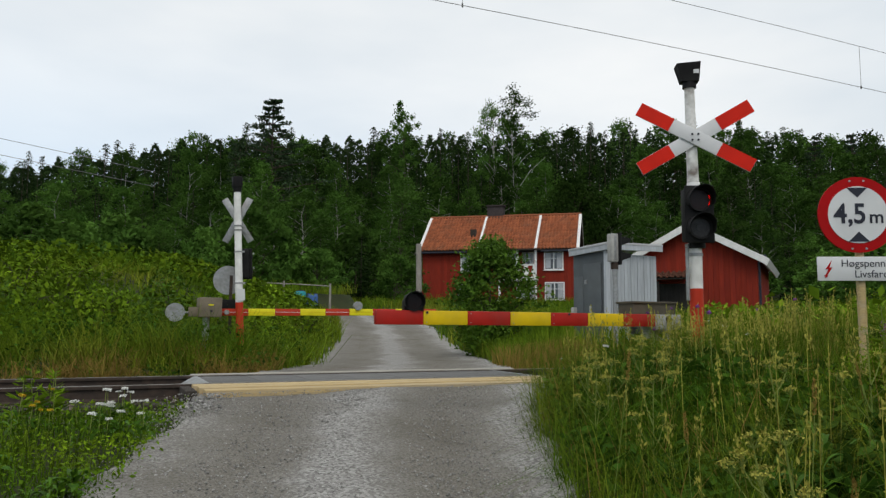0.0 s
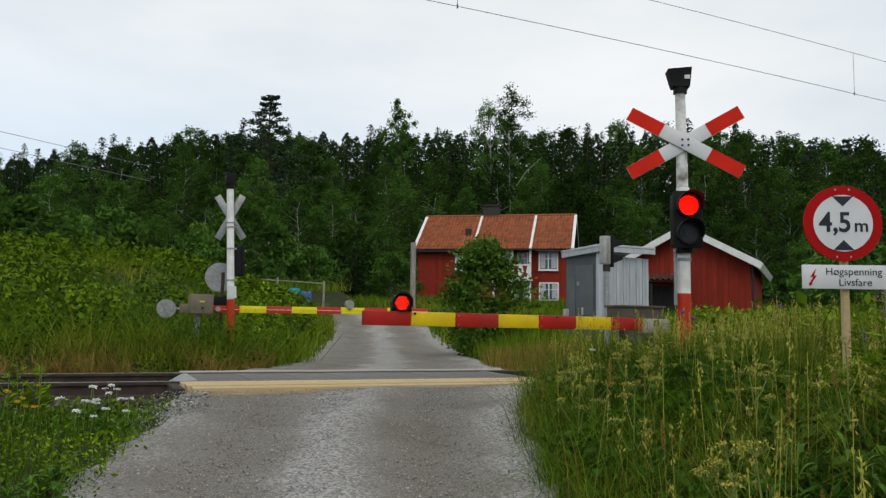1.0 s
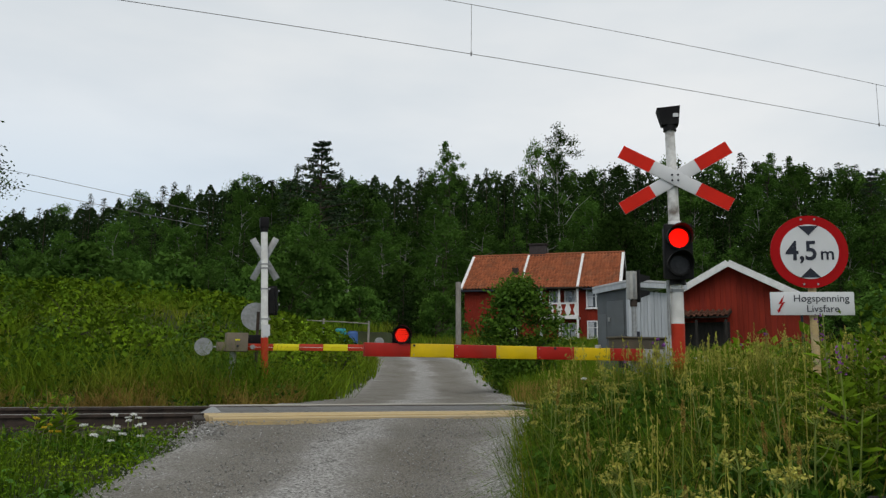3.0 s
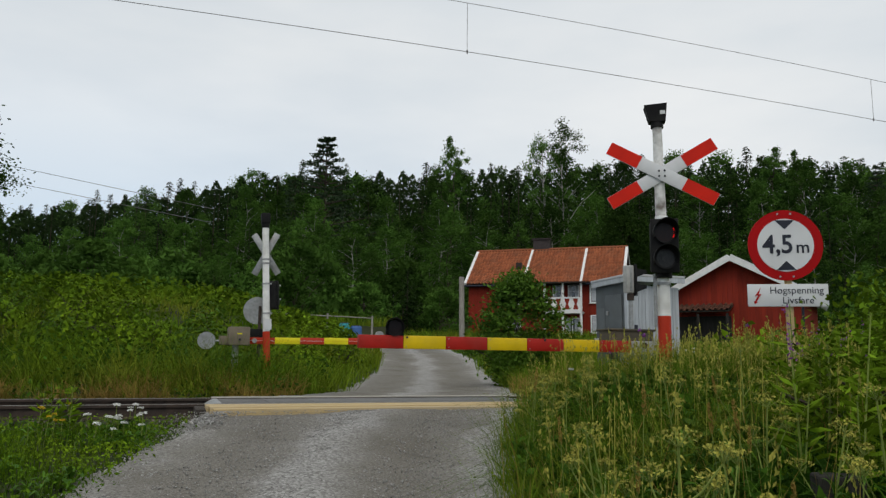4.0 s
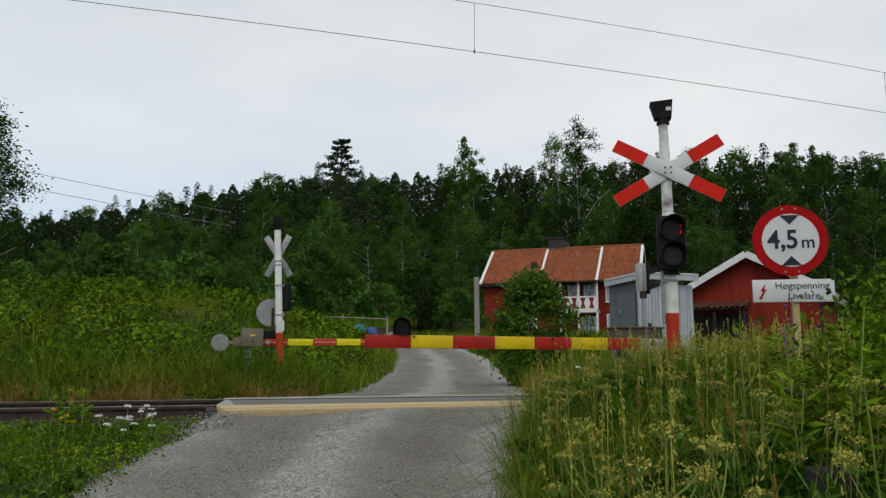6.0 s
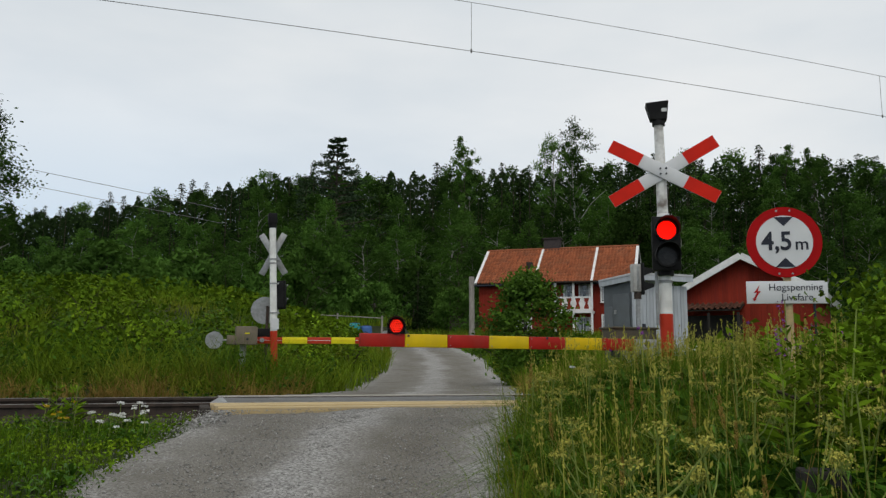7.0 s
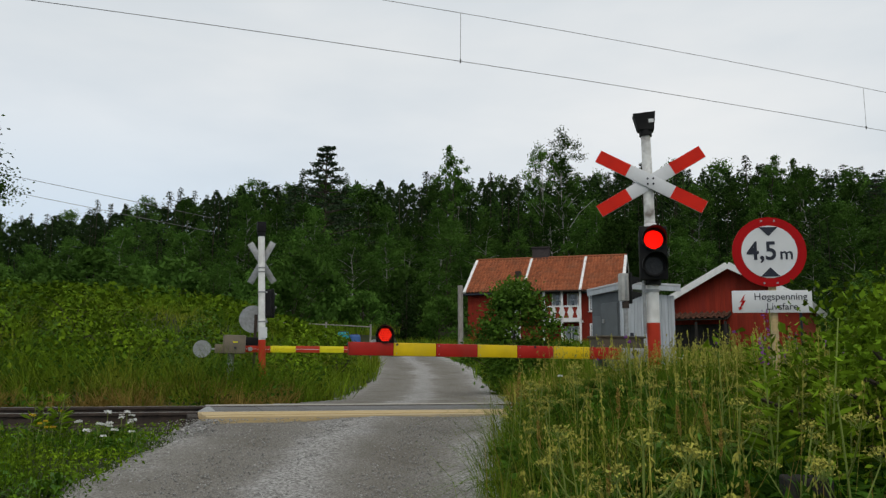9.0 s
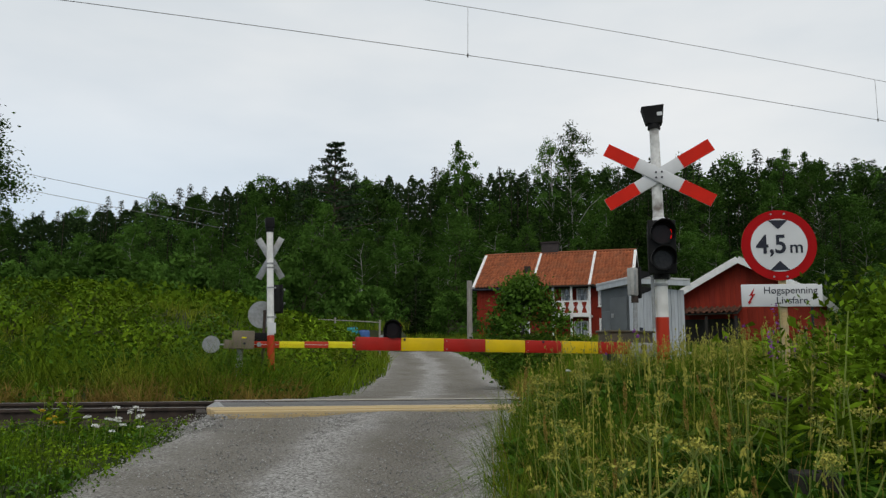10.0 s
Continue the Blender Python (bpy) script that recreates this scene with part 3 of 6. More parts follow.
def cross_arm(sign, angle, y, back, length=1.2, w=0.15):
    """One board of the crossbuck: white middle, red ends."""
    m = pose(0, y, 0, 0, angle, 0)
    h, k = w / 2, length * 0.21
    arm = part("arm", Geo().box(-length / 2, length / 2, -0.008, 0.008, -h, h, 0.004), M_SIGNWHITE if not back else M_GALV, sign, m=m)
    if not back:
        for s in (-1, 1):
            x0, x1 = sorted((s * k, s * (length / 2 - 0.002)))
            part("red_end", Geo().box(x0, x1, -0.0115, -0.0075, -h + 0.002, h - 0.002), M_CROSSRED, arm, "red reflective end", smooth=False)


def signal_mast():
    """The mast beside the lane on the near side: floodlight, crossbuck, lamps."""
    z0 = float(land(6.22, -3.37)) - 0.1
    mast = thing("signal_mast", pose(6.225, -3.375, 0), "white and red signal mast with crossbuck, lamp box and floodlight", "signal mast")
    part("pole", Geo().tube((0, 0, 1.07), (0, 0, 2.15), 0.067, 0.066, 20), M_WHITE, mast, "white painted steel pole")
    part("upper_pole", Geo().tube((-0.004, 0, 2.15), (-0.02, 0, 3.16), 0.058, 0.05, 20), M_PEEL, mast, "white pole with peeling paint")
    part("foot", Geo().tube((0, 0, z0), (0, 0, 1.07), 0.0685, 0.0685, 20), M_ORANGE, mast, "orange red painted foot")
    for z in (1.49, 1.40):
        part("clamp", Geo().tube((0, 0, z), (0, 0, z + 0.028), 0.076, 0.076, 20).box(-0.115, -0.07, -0.02, 0.02, z - 0.002, z + 0.03), M_GALV, mast)
    part("conduit", Geo().tube((-0.105, 0, 0.95), (-0.105, 0, 1.48), 0.018, 0.018, 8), M_GALV, mast)
    # floodlight on the top
    turn = pose(0, 0, 0, 0, 0, -30)
    part("neck", Geo().tube((-0.02, 0, 3.14), (-0.02, 0, 3.22), 0.07, 0.066, 16), M_BLACK, mast)
    g = Geo()
    vs = [(-0.085, -0.07, 0), (0.088, -0.07, 0), (0.088, 0.07, 0), (-0.085, 0.07, 0), (-0.135, -0.085, 0.182), (0.105, -0.085, 0.2), (0.105, 0.085, 0.2), (-0.135, 0.085, 0.182)]
    g.add(vs, [(3, 2, 1, 0), (4, 5, 6, 7), (0, 1, 5, 4), (1, 2, 6, 5), (2, 3, 7, 6), (3, 0, 4, 7)])
    head = part("floodlight", g, M_BLACK, mast, "black floodlight housing", m=Matrix.Translation((-0.02, 0, 3.2)) @ turn, smooth=False)
    part("sticker", Geo().box(0.03, 0.085, -0.084, -0.078, 0.075, 0.115), M_SIGNWHITE, head, "small white sticker", smooth=False)
    part("cooling_fin", Geo().box(-0.09, 0.08, -0.03, 0.03, 0.165, 0.2, 0.004), M_BLACK, head)
    # crossbuck
    cross = part("crossbuck", Geo().box(-0.05, 0.05, 0.012, 0.07, -0.09, 0.09, 0.005), M_GALV, mast, "red and white crossbuck",
                 m=Matrix.Translation((-0.03, -0.075, 2.605)) @ pose(0, 0, 0, 0, 0, -32.5))
    cross_arm(cross, 29.5, -0.012, False, 1.27, 0.145)
    cross_arm(cross, -29.5, 0.008, False, 1.27, 0.145)
    for x in (-0.03, 0.03):
        for z in (-0.03, 0.03):
            part("bolt", disc(Geo(), 0.011, -0.030, -0.018, x, z, 8), M_INK, cross)
    # lamp box
    box = part("lamp_box", Geo().box(-0.145, 0.145, -0.015, 0.015, -0.29, 0.285, 0.012), M_BLACK, mast, "black two-lamp box with hoods",
               m=Matrix.Translation((-0.085, -0.165, 1.805)) @ pose(0, 0, 0, 0, 0, -26))
    part("backing", Geo().box(-0.13, 0.13, 0.016, 0.19, -0.27, 0.27, 0.02), M_BLACK, box)
    part("bracket", Geo().tube((0.01, 0.14, -0.33), (0.01, 0.14, -0.27), 0.082, 0.082, 14), M_BLACK, box)
    part("well", Geo().ring(0.118, 0.104, -0.06, -0.014, 28, pose(0, 0, 0.135)), M_BLACK, box)
    part("well", Geo().ring(0.118, 0.096, -0.05, -0.014, 28, pose(0, 0, -0.14)), M_BLACK, box)
    lamp_drum(box, 0.098, pose(0, 0.07, 0.135))
    lens = part("lens", disc(Geo(), 0.1, -0.03, -0.016, 0, -0.14).ring(0.07, 0.062, -0.036, -0.028, 24, pose(0, 0, -0.14)), M_LENS_GREY, box, "unlit grey lens")
    disc_bm = disc(Geo(), 0.045, -0.040, -0.03, 0, -0.14)
    part("lens_centre", disc_bm, M_LENS_GREY, lens)
    for z in (0.135, -0.14):
        visor(box, 0.122, pose(0, -0.014, z))


def far_mast():
    z0 = float(land(2.985, 4.986)) - 0.1
    mast = thing("signal_mast", pose(3.085, 4.99, 0, 0, -2.75, 0), "white signal mast with a red foot, crossbuck seen from behind", "signal mast")
    part("pole", Geo().tube((0.0, 0, 1.1), (0.0, 0, 3.16), 0.068, 0.065, 20), M_WHITE, mast, "white painted steel pole")
    part("foot", Geo().tube((0, 0, z0), (0, 0, 1.1), 0.0695, 0.0695, 20), M_ORANGE, mast, "orange red painted foot")
    part("notice", Geo().box(-0.05, 0.09, -0.088, -0.080, 1.13, 1.34), M_SIGNWHITE, mast, "small white notice", smooth=False)
    for z in (2.02, 1.44, 2.5, 2.42):
        part("clamp", Geo().tube((0, 0, z), (0, 0, z + 0.026), 0.077, 0.077, 20).box(0.072, 0.11, -0.02, 0.02, z - 0.005, z + 0.03), M_GALV, mast)
    part("floodlight", Geo().box(-0.085, 0.085, -0.09, 0.09, 3.23, 3.43, 0.01).tube((0, 0, 3.14), (0, 0, 3.25), 0.075, 0.08, 14), M_BLACK, mast, "black floodlight housing")
    cross = part("crossbuck", Geo().box(-0.04, 0.04, -0.07, -0.012, -0.09, 0.09, 0.004), M_GALV, mast, "grey back of the crossbuck",
                 m=Matrix.Translation((0.015, 0.10, 2.63)) @ pose(0, 0, 0, 0, 0, -16))
    cross_arm(cross, 60, 0.012, True, 0.93, 0.125)
    cross_arm(cross, -60, -0.008, True, 0.93, 0.125)
    box = part("lamp_box", Geo().box(-0.015, 0.015, -0.13, 0.13, -0.285, 0.285, 0.01), M_BLACK, mast, "black lamp box with hoods, edge on",
               m=Matrix.Translation((0.13, 0.08, 1.81)) @ pose(0, 0, 0, 0, 0, 65))
    part("backing", Geo().box(-0.08, -0.015, -0.09, 0.09, -0.26, 0.26, 0.02), M_BLACK, box)
    for z in (0.135, -0.135):
        part("hood", Geo().tube((0.01, 0, z), (0.13, 0, z), 0.11, 0.11, 20, cap=False).tube((0.02, 0, z), (0.03, 0, z), 0.108, 0.108, 20), M_BLACK, box)
        part("screw", Geo().tube((0.0, -0.17, z + 0.05), (0.0, -0.15, z + 0.05), 0.02, 0.02, 8), M_GALV, box)


def boom(name, x0, x1, n, y, z, h, depth, mats, parent, rise=0.0):
    """A barrier boom along x in n stripes of alternating colour, with a seam between them."""
    w = (x1 - x0) / n
    for k in range(n):
        a = x0 + k * w
        zc = z + rise * (a + w / 2 - x0)
        part(name, Geo().box(a + 0.002, a + w - 0.002, y - depth / 2, y + depth / 2, zc - h / 2, zc + h / 2, 0.006), mats[k % 2], parent)


def near_barrier():
    z0 = float(land(6.1, -2.75))
    b = thing("barrier", pose(0, 0, 0), "lowered barrier with red and yellow striped boom and lamp", "barrier")
    edges = [3.065, 3.535, 4.0, 4.47, 4.937, 5.386, 5.837, 6.285]
    for k in range(7):
        col = M_YELLOW if k % 2 else M_RED
        s = part("boom_stripe", Geo().box(edges[k] + 0.0015, edges[k + 1] - 0.0015, -2.70, -2.625, 0.694 - 0.001 * k, 0.829 - 0.001 * k, 0.007), col, b, "yellow stripe" if k % 2 else "red stripe")
        if k:
            for z in (0.718, 0.805):
                part("rivet", disc(Geo(), 0.006, -2.706, -2.699, edges[k] + 0.03, z - 0.001 * k, 6), M_GALV, s)
    for k, (x, w) in enumerate(((3.57, 0.03), (5.15, 0.02))):
        part("bolt", Geo().tube((x, -2.712, 0.81), (x, -2.70, 0.81), 0.012, 0.012, 8), M_INK, b)
    # lamp on the boom
    hood = part("lamp_housing", Geo().prism([(-0.092, 0), (0.092, 0), (0.092, 0.09), (0.066, 0.15), (0, 0.172), (-0.066, 0.15), (-0.092, 0.09)], -0.028, 0.15), M_BLACK, b,
                "black lamp housing with a hood", m=Matrix.Translation((3.45, -2.66, 0.826)) @ pose(0, 0, 0, 0, 0, -14), smooth=False)
    part("rim", Geo().ring(0.088, 0.077, -0.06, -0.02, 28, pose(0, 0, 0.082)), M_BLACK, hood)
    visor(hood, 0.09, pose(0, -0.03, 0.082), 0.14)
    lamp_drum(hood, 0.073, pose(0, 0.044, 0.082), True)
    # drive
    part("drive_box", Geo().box(6.06, 6.64, -2.58, -2.3, 0.72, 0.955, 0.015), M_BOXDARK, b, "dark brown drive box")
    part("lid", Geo().box(6.04, 6.66, -2.60, -2.28, 0.94, 0.965, 0.008), M_BOXDARK, b)
    part("bracket", Geo().box(6.25, 6.58, -2.735, -2.60, 0.66, 0.82, 0.01), M_GREYPAINT, b, "grey boom bracket")
    part("pivot", Geo().tube((6.40, -2.75, 0.77), (6.40, -2.55, 0.77), 0.035, 0.035, 14), M_RUST, b)
    part("stand", Geo().box(6.32, 6.62, -2.53, -2.33, z0 - 0.1, 0.72, 0.02), M_GREYPAINT, b, "grey stand")
    part("latch", Geo().box(5.98, 6.06, -2.72, -2.62, 0.61, 0.69, 0.01), M_INK, b)


def far_barrier():
    y = 5.1
    z0 = float(land(2.45, y))
    b = thing("barrier", pose(0, 0, 0), "lowered barrier, narrow red and yellow boom, round counterweight", "barrier")
    edges = [2.70, 3.215, 3.71, 4.19, 4.68, 5.16, 5.64, 6.12, 6.6, 7.0]
    for k in range(9):
        zc = 0.918 + 0.006 * k
        s = part("boom_stripe", Geo().box(edges[k] + 0.001, edges[k + 1] - 0.001, y - 0.03, y + 0.03, zc - 0.065, zc + 0.065, 0.006), M_LEMON if k % 2 else M_ORANGE, b, "lemon yellow stripe" if k % 2 else "orange red stripe")
        part("seam", Geo().box(edges[k] + 0.003, edges[k + 1] - 0.003, y - 0.033, y - 0.029, zc - 0.004, zc + 0.004), M_SIGNWHITE if k % 2 == 0 else M_YELLOW, s, smooth=False)
    part("drive_box", Geo().box(2.32, 2.72, y - 0.2, y + 0.2, 0.825, 1.175, 0.015), M_BOXGREY, b, "grey beige drive box")
    part("label_plate", Geo().box(2.48, 2.57, y - 0.206, y - 0.199, 1.03, 1.055), M_LEMON, b, smooth=False)
    part("lock", Geo().tube((2.53, y - 0.22, 0.93), (2.53, y - 0.19, 0.93), 0.022, 0.022, 10), M_INK, b)
    part("stand", Geo().tube((2.47, y, z0 - 0.1), (2.47, y, 0.84), 0.07, 0.06, 14), M_GALV, b, "galvanised stand pipe")
    part("pivot", Geo().tube((2.82, y - 0.09, 0.918), (2.82, y + 0.06, 0.918), 0.045, 0.045, 14), M_GALV, b)
    part("tail_bracket", Geo().box(2.16, 2.34, y - 0.05, y + 0.05, 0.83, 1.0, 0.01), M_BOXGREY, b)
    part("tail_rod", Geo().tube((1.88, y, 0.9), (2.28, y, 0.91), 0.016, 0.016, 8), M_GALV, b)
    part("counterweight", disc(Geo(), 0.165, y - 0.10, y - 0.06, 1.925, 0.905).tube((1.925, y - 0.115, 0.905), (1.925, y - 0.04, 0.905), 0.03, 0.03, 10), M_GALV, b, "round grey counterweight disc")
    part("lamp_back", disc(Geo(), 0.085, y - 0.06, y + 0.04, 5.33, 1.07).box(5.29, 5.37, y - 0.03, y + 0.03, 0.93, 1.03), M_GALV, b, "grey back of the boom lamp")
    # round sign seen from behind, and the dark box beside the mast
    s = thing("round_sign", pose(2.9, 5.55, -0.04), "round traffic sign seen from its bare metal back", "sign")
    part("plate", disc(Geo(), 0.275, -0.01, 0.01, 0, 1.57), M_GALV, s, m=pose(0, 0, 0, 0, 0, -10))
    part("post", Geo().tube((0.05, -0.04, float(land(2.85, 5.55)) - 0.1), (0.05, -0.04, 1.66), 0.03, 0.03, 10), M_RUST, s, "rusty post")
    part("box", Geo().box(-0.16, 0.14, -0.16, 0.0, 0.96, 1.2, 0.01), M_BLACK, s, "black box")


def side_signal():
    z0 = float(land(10.55, 3.65))
    s = thing("light_signal", pose(10.45, 3.7, 0), "grey side-on light signal with black hoods on a thin post", "signal")
    part("post", Geo().tube((0, 0, z0 - 0.1), (0, 0, 2.05), 0.055, 0.048, 14), M_GALV, s, "grey thin post")
    part("joint", Geo().tube((0, 0, 1.88), (0, 0, 2.02), 0.075, 0.075, 12), M_RUST, s)
    body = part("housing", Geo().box(-0.13, 0.05, -0.08, 0.08, 2.03, 2.62, 0.018), M_GREYPAINT, s, "grey weathered housing")
    part("ridge", Geo().box(-0.06, -0.01, -0.092, -0.078, 2.07, 2.58, 0.005), M_GALV, body)
    part("backplate", Geo().box(0.05, 0.09, -0.14, 0.14, 1.97, 2.64, 0.012), M_BLACK, s, "black backplate")
    for z in (2.46, 2.14):
        part("hood", Geo().prism([(0.09, -0.09), (0.34, 0.0), (0.35, 0.07), (0.09, 0.105)], -0.10, 0.10), M_BLACK, s, m=pose(0, 0, z))


def height_sign():
    """Height limit sign with the high-voltage plate below."""
    c = Vector((5.905, -5.46, 1.527))
    yaw = -29
    z0 = float(land(c.x, c.y))
    s = thing("height_sign", pose(c.x, c.y, 0, 0, 0, yaw), "round height limit sign above a white warning plate on stake", "road sign")
    ctr = pose(0, 0, c.z)
    part("disc", disc(Geo(), 0.286, -0.008, 0.008, n=48), M_SIGNRED, s, "round red bordered sign", m=ctr)
    face = part("face", disc(Geo(), 0.215, -0.012, -0.007, n=48), M_SIGNWHITE, s, "white sign face", m=ctr)
    part("arrow", Geo().prism([(-0.075, 0.203), (0.075, 0.203), (0.0, 0.128)], -0.0155, -0.0115), M_INK, face, smooth=False)
    part("arrow", Geo().prism([(-0.075, -0.203), (0.0, -0.128), (0.075, -0.203)], -0.0155, -0.0115), M_INK, face, smooth=False)
    up = pose(0, 0, 0, 90, 0, 0)
    lettering("4,5", 0.2, 0.0015, M_INK, face, Matrix.Translation((-0.058, -0.0145, 0.0)) @ up @ Matrix.Diagonal((0.96, 1.05, 1, 1)), fat=0.0035)
    lettering("m", 0.14, 0.0015, M_INK, face, Matrix.Translation((0.13, -0.0145, -0.022)) @ up, fat=0.0015)
    for x, z in ((-0.05, 0.255), (0.05, 0.255), (-0.05, -0.255), (0.05, -0.255)):
        part("rivet", disc(Geo(), 0.008, -0.013, -0.007, x, z, 8), M_GALV, s, m=ctr)
    plate = part("warning_plate", Geo().box(-0.305, 0.305, -0.008, 0.008, -0.09, 0.09, 0.004), M_SIGNWHITE, s, "white high-voltage warning plate", m=pose(0, 0, c.z - 0.405))
    bolt = [(-0.205, 0.062), (-0.250, -0.005), (-0.226, 0.0), (-0.252, -0.048), (-0.262, -0.046), (-0.252, -0.07), (-0.232, -0.052), (-0.240, -0.050), (-0.200, 0.012), (-0.222, 0.008)]
    part("flash", Geo().prism(bolt, -0.0125, -0.0085), M_SIGNRED, plate, "red lightning flash", smooth=False)
    lettering("Høgspenning", 0.078, 0.001, M_INK, plate, Matrix.Translation((0.065, -0.010, 0.038)) @ up)
    lettering("Livsfare", 0.078, 0.001, M_INK, plate, Matrix.Translation((0.075, -0.010, -0.042)) @ up)
    part("stake", Geo().tube((0.02, 0.045, z0 - 0.15), (0.02, 0.045, c.z + 0.2), 0.032, 0.03, 12), M_TIMBER, s, "pale wooden stake")


# ---- overhead line ----
def wires():
    wire = thing("overhead_line", pose(0, 0, 0), "overhead contact wire with a carrying wire and droppers", "overhead line")

    def zc(x):
        return 5.54 - 0.0014 * (x - 5) ** 2

    def zm(x):
        return 6.38 - 0.0018 * (x - 6) ** 2
    xs = np.arange(-12, 25.5, 1.5)

    def strand(z, r, n=6):
        vs = [(x, 0.75 + r * math.cos(math.tau * k / n), z(x) + r * math.sin(math.tau * k / n)) for x in xs for k in range(n)]
        fs = [(i * n + k, i * n + n + k, i * n + n + (k + 1) % n, i * n + (k + 1) % n) for i in range(len(xs) - 1) for k in range(n)]
        return Geo().add(vs, fs)
    part("contact_wire", strand(zc, 0.005), M_WIRE, wire)
    part("carrying_wire", strand(zm, 0.0045), M_WIRE, wire)
    for x in (-11.9, -3.2, 5.55, 14.25, 23.0):
        part("dropper", Geo().tube((x, 0.75, zc(x) - 0.03), (x, 0.75, zm(x)), 0.004, n=6).tube((x, 0.75, zc(x) - 0.03), (x, 0.75, zc(x) + 0.03), 0.014, n=6), M_WIRE, wire)
    far = thing("power_line", pose(0, 0, 0), "two thin far power line wires above the woods", "power line")
    for z in (0.0, 1.5):
        part("wire", Geo().tube((-30, 62, 17.7 + z), (4, 57, 12.0 + z * 0.8), 0.022, n=6, cap=False), M_WIRE, far)


track()
crossing()
signal_mast()
far_mast()
near_barrier()
far_barrier()
side_signal()
height_sign()
wires()


# ---- buildings ----
def boards(parent, x0, x1, z0, z1, y, material, step=0.2, m=None, name="board", top=None):
    """Upright boards with gaps on a wall that faces -y, z1 or top(x) high."""
    n = max(1, round((x1 - x0) / step))
    w = (x1 - x0) / n
    for k in range(n):
        a = x0 + k * w
        zt = z1 if top is None else min(top(a), top(a + w))
        if zt > z0 + 0.05:
            part(name, Geo().box(a + 0.006, a + w - 0.006, y - 0.022 - 0.006 * (k % 2), y, z0, zt), material, parent, smooth=False, m=m)


def window(parent, x, z, w, h, y, panes=2, m=None, label="white framed window"):
    f = 0.09
    win = part("window", Geo().box(x - w / 2, x + w / 2, y - 0.05, y - 0.045, z - h / 2, z + h / 2), M_GLASS, parent, label, smooth=False, m=m)
    g = Geo()
    for a, b, c, d in ((-w / 2 - f, w / 2 + f, h / 2, h / 2 + f), (-w / 2 - f, w / 2 + f, -h / 2 - f, -h / 2), (-w / 2 - f, -w / 2, -h / 2, h / 2), (w / 2, w / 2 + f, -h / 2, h / 2)):
        g.box(x + a, x + b, y - 0.085, y - 0.03, z + c, z + d)
    part("frame", g, M_TRIM, win, smooth=False)
    g = Geo()
    for k in range(1, panes):
        xx = x - w / 2 + k * w / panes
        g.box(xx - 0.035, xx + 0.035, y - 0.075, y - 0.045, z - h / 2, z + h / 2)
    g.box(x - w / 2, x + w / 2, y - 0.07, y - 0.045, z + h * 0.12, z + h * 0.12 + 0.03)
    part("mullion", g, M_TRIM, win, smooth=False)
    part("sill", Geo().box(x - w / 2 - 0.14, x + w / 2 + 0.14, y - 0.14, y - 0.03, z - h / 2 - f - 0.04, z - h / 2 - f), M_TRIM, win, smooth=False)
    for s in (-1, 1):
        part("curtain", Geo().box(x + s * w * 0.33 - w * 0.15, x + s * w * 0.33 + w * 0.15, y - 0.056, y - 0.051, z - h * 0.45, z + h * 0.48), M_CURTAIN, win, smooth=False)


def tile_mesh(w, l):
    """A pantile: a gutter and a roll, with thickness."""
    prof = [(0, 0.03), (0.1 * w, 0.0), (0.42 * w, 0.004), (0.56 * w, 0.055), (0.78 * w, 0.085), (0.98 * w, 0.05)]
    vs, fs, n = [], [], len(prof)
    for v, lift in ((0, 0.03), (l * 1.08, 0.0)):
        for dz in (0, -0.018):
            vs += [(x, v, z + lift + dz) for x, z in prof]
    for k in range(n - 1):
        fs += [(k, k + 1, 2 * n + k + 1, 2 * n + k), (n + k, 3 * n + k, 3 * n + k + 1, n + k + 1), (k, n + k, n + k + 1, k + 1)]
    g = Geo()
    g.v, g.f = vs, fs
    return g


def tile_field(parent, name, x0, x1, slope, rise_from, m, w=0.23, l=0.36, material=None):
    """Rows of pantiles on a slope; x along the eave, y up the slope in the pose m."""
    nx, ny = max(1, round((x1 - x0) / w)), max(1, round(slope / l))
    w, l = (x1 - x0) / nx, slope / ny
    base = tile_mesh(w, l)
    bv, bf = np.array(base.v), base.f
    tri = np.array([t for q in bf for t in ((q[0], q[1], q[2]), (q[0], q[2], q[3]))])
    off = np.array([(x0 + i * w, rise_from + j * l, 0) for i in range(nx) for j in range(ny)])
    rng = np.random.default_rng(len(off))
    off[:, 2] += rng.uniform(0, 0.012, len(off))
    v = (bv[None] + off[:, None]).reshape(-1, 3)
    t = (tri[None] + len(bv) * np.arange(len(off))[:, None, None]).reshape(-1, 3)
    ob = part(name, tri_mesh(name, v, t, material or M_TILE), None, parent, m=m)
    tagged(ob, "dark mossy old pantiles" if material else "weathered orange clay pantiles", kind="stuff")


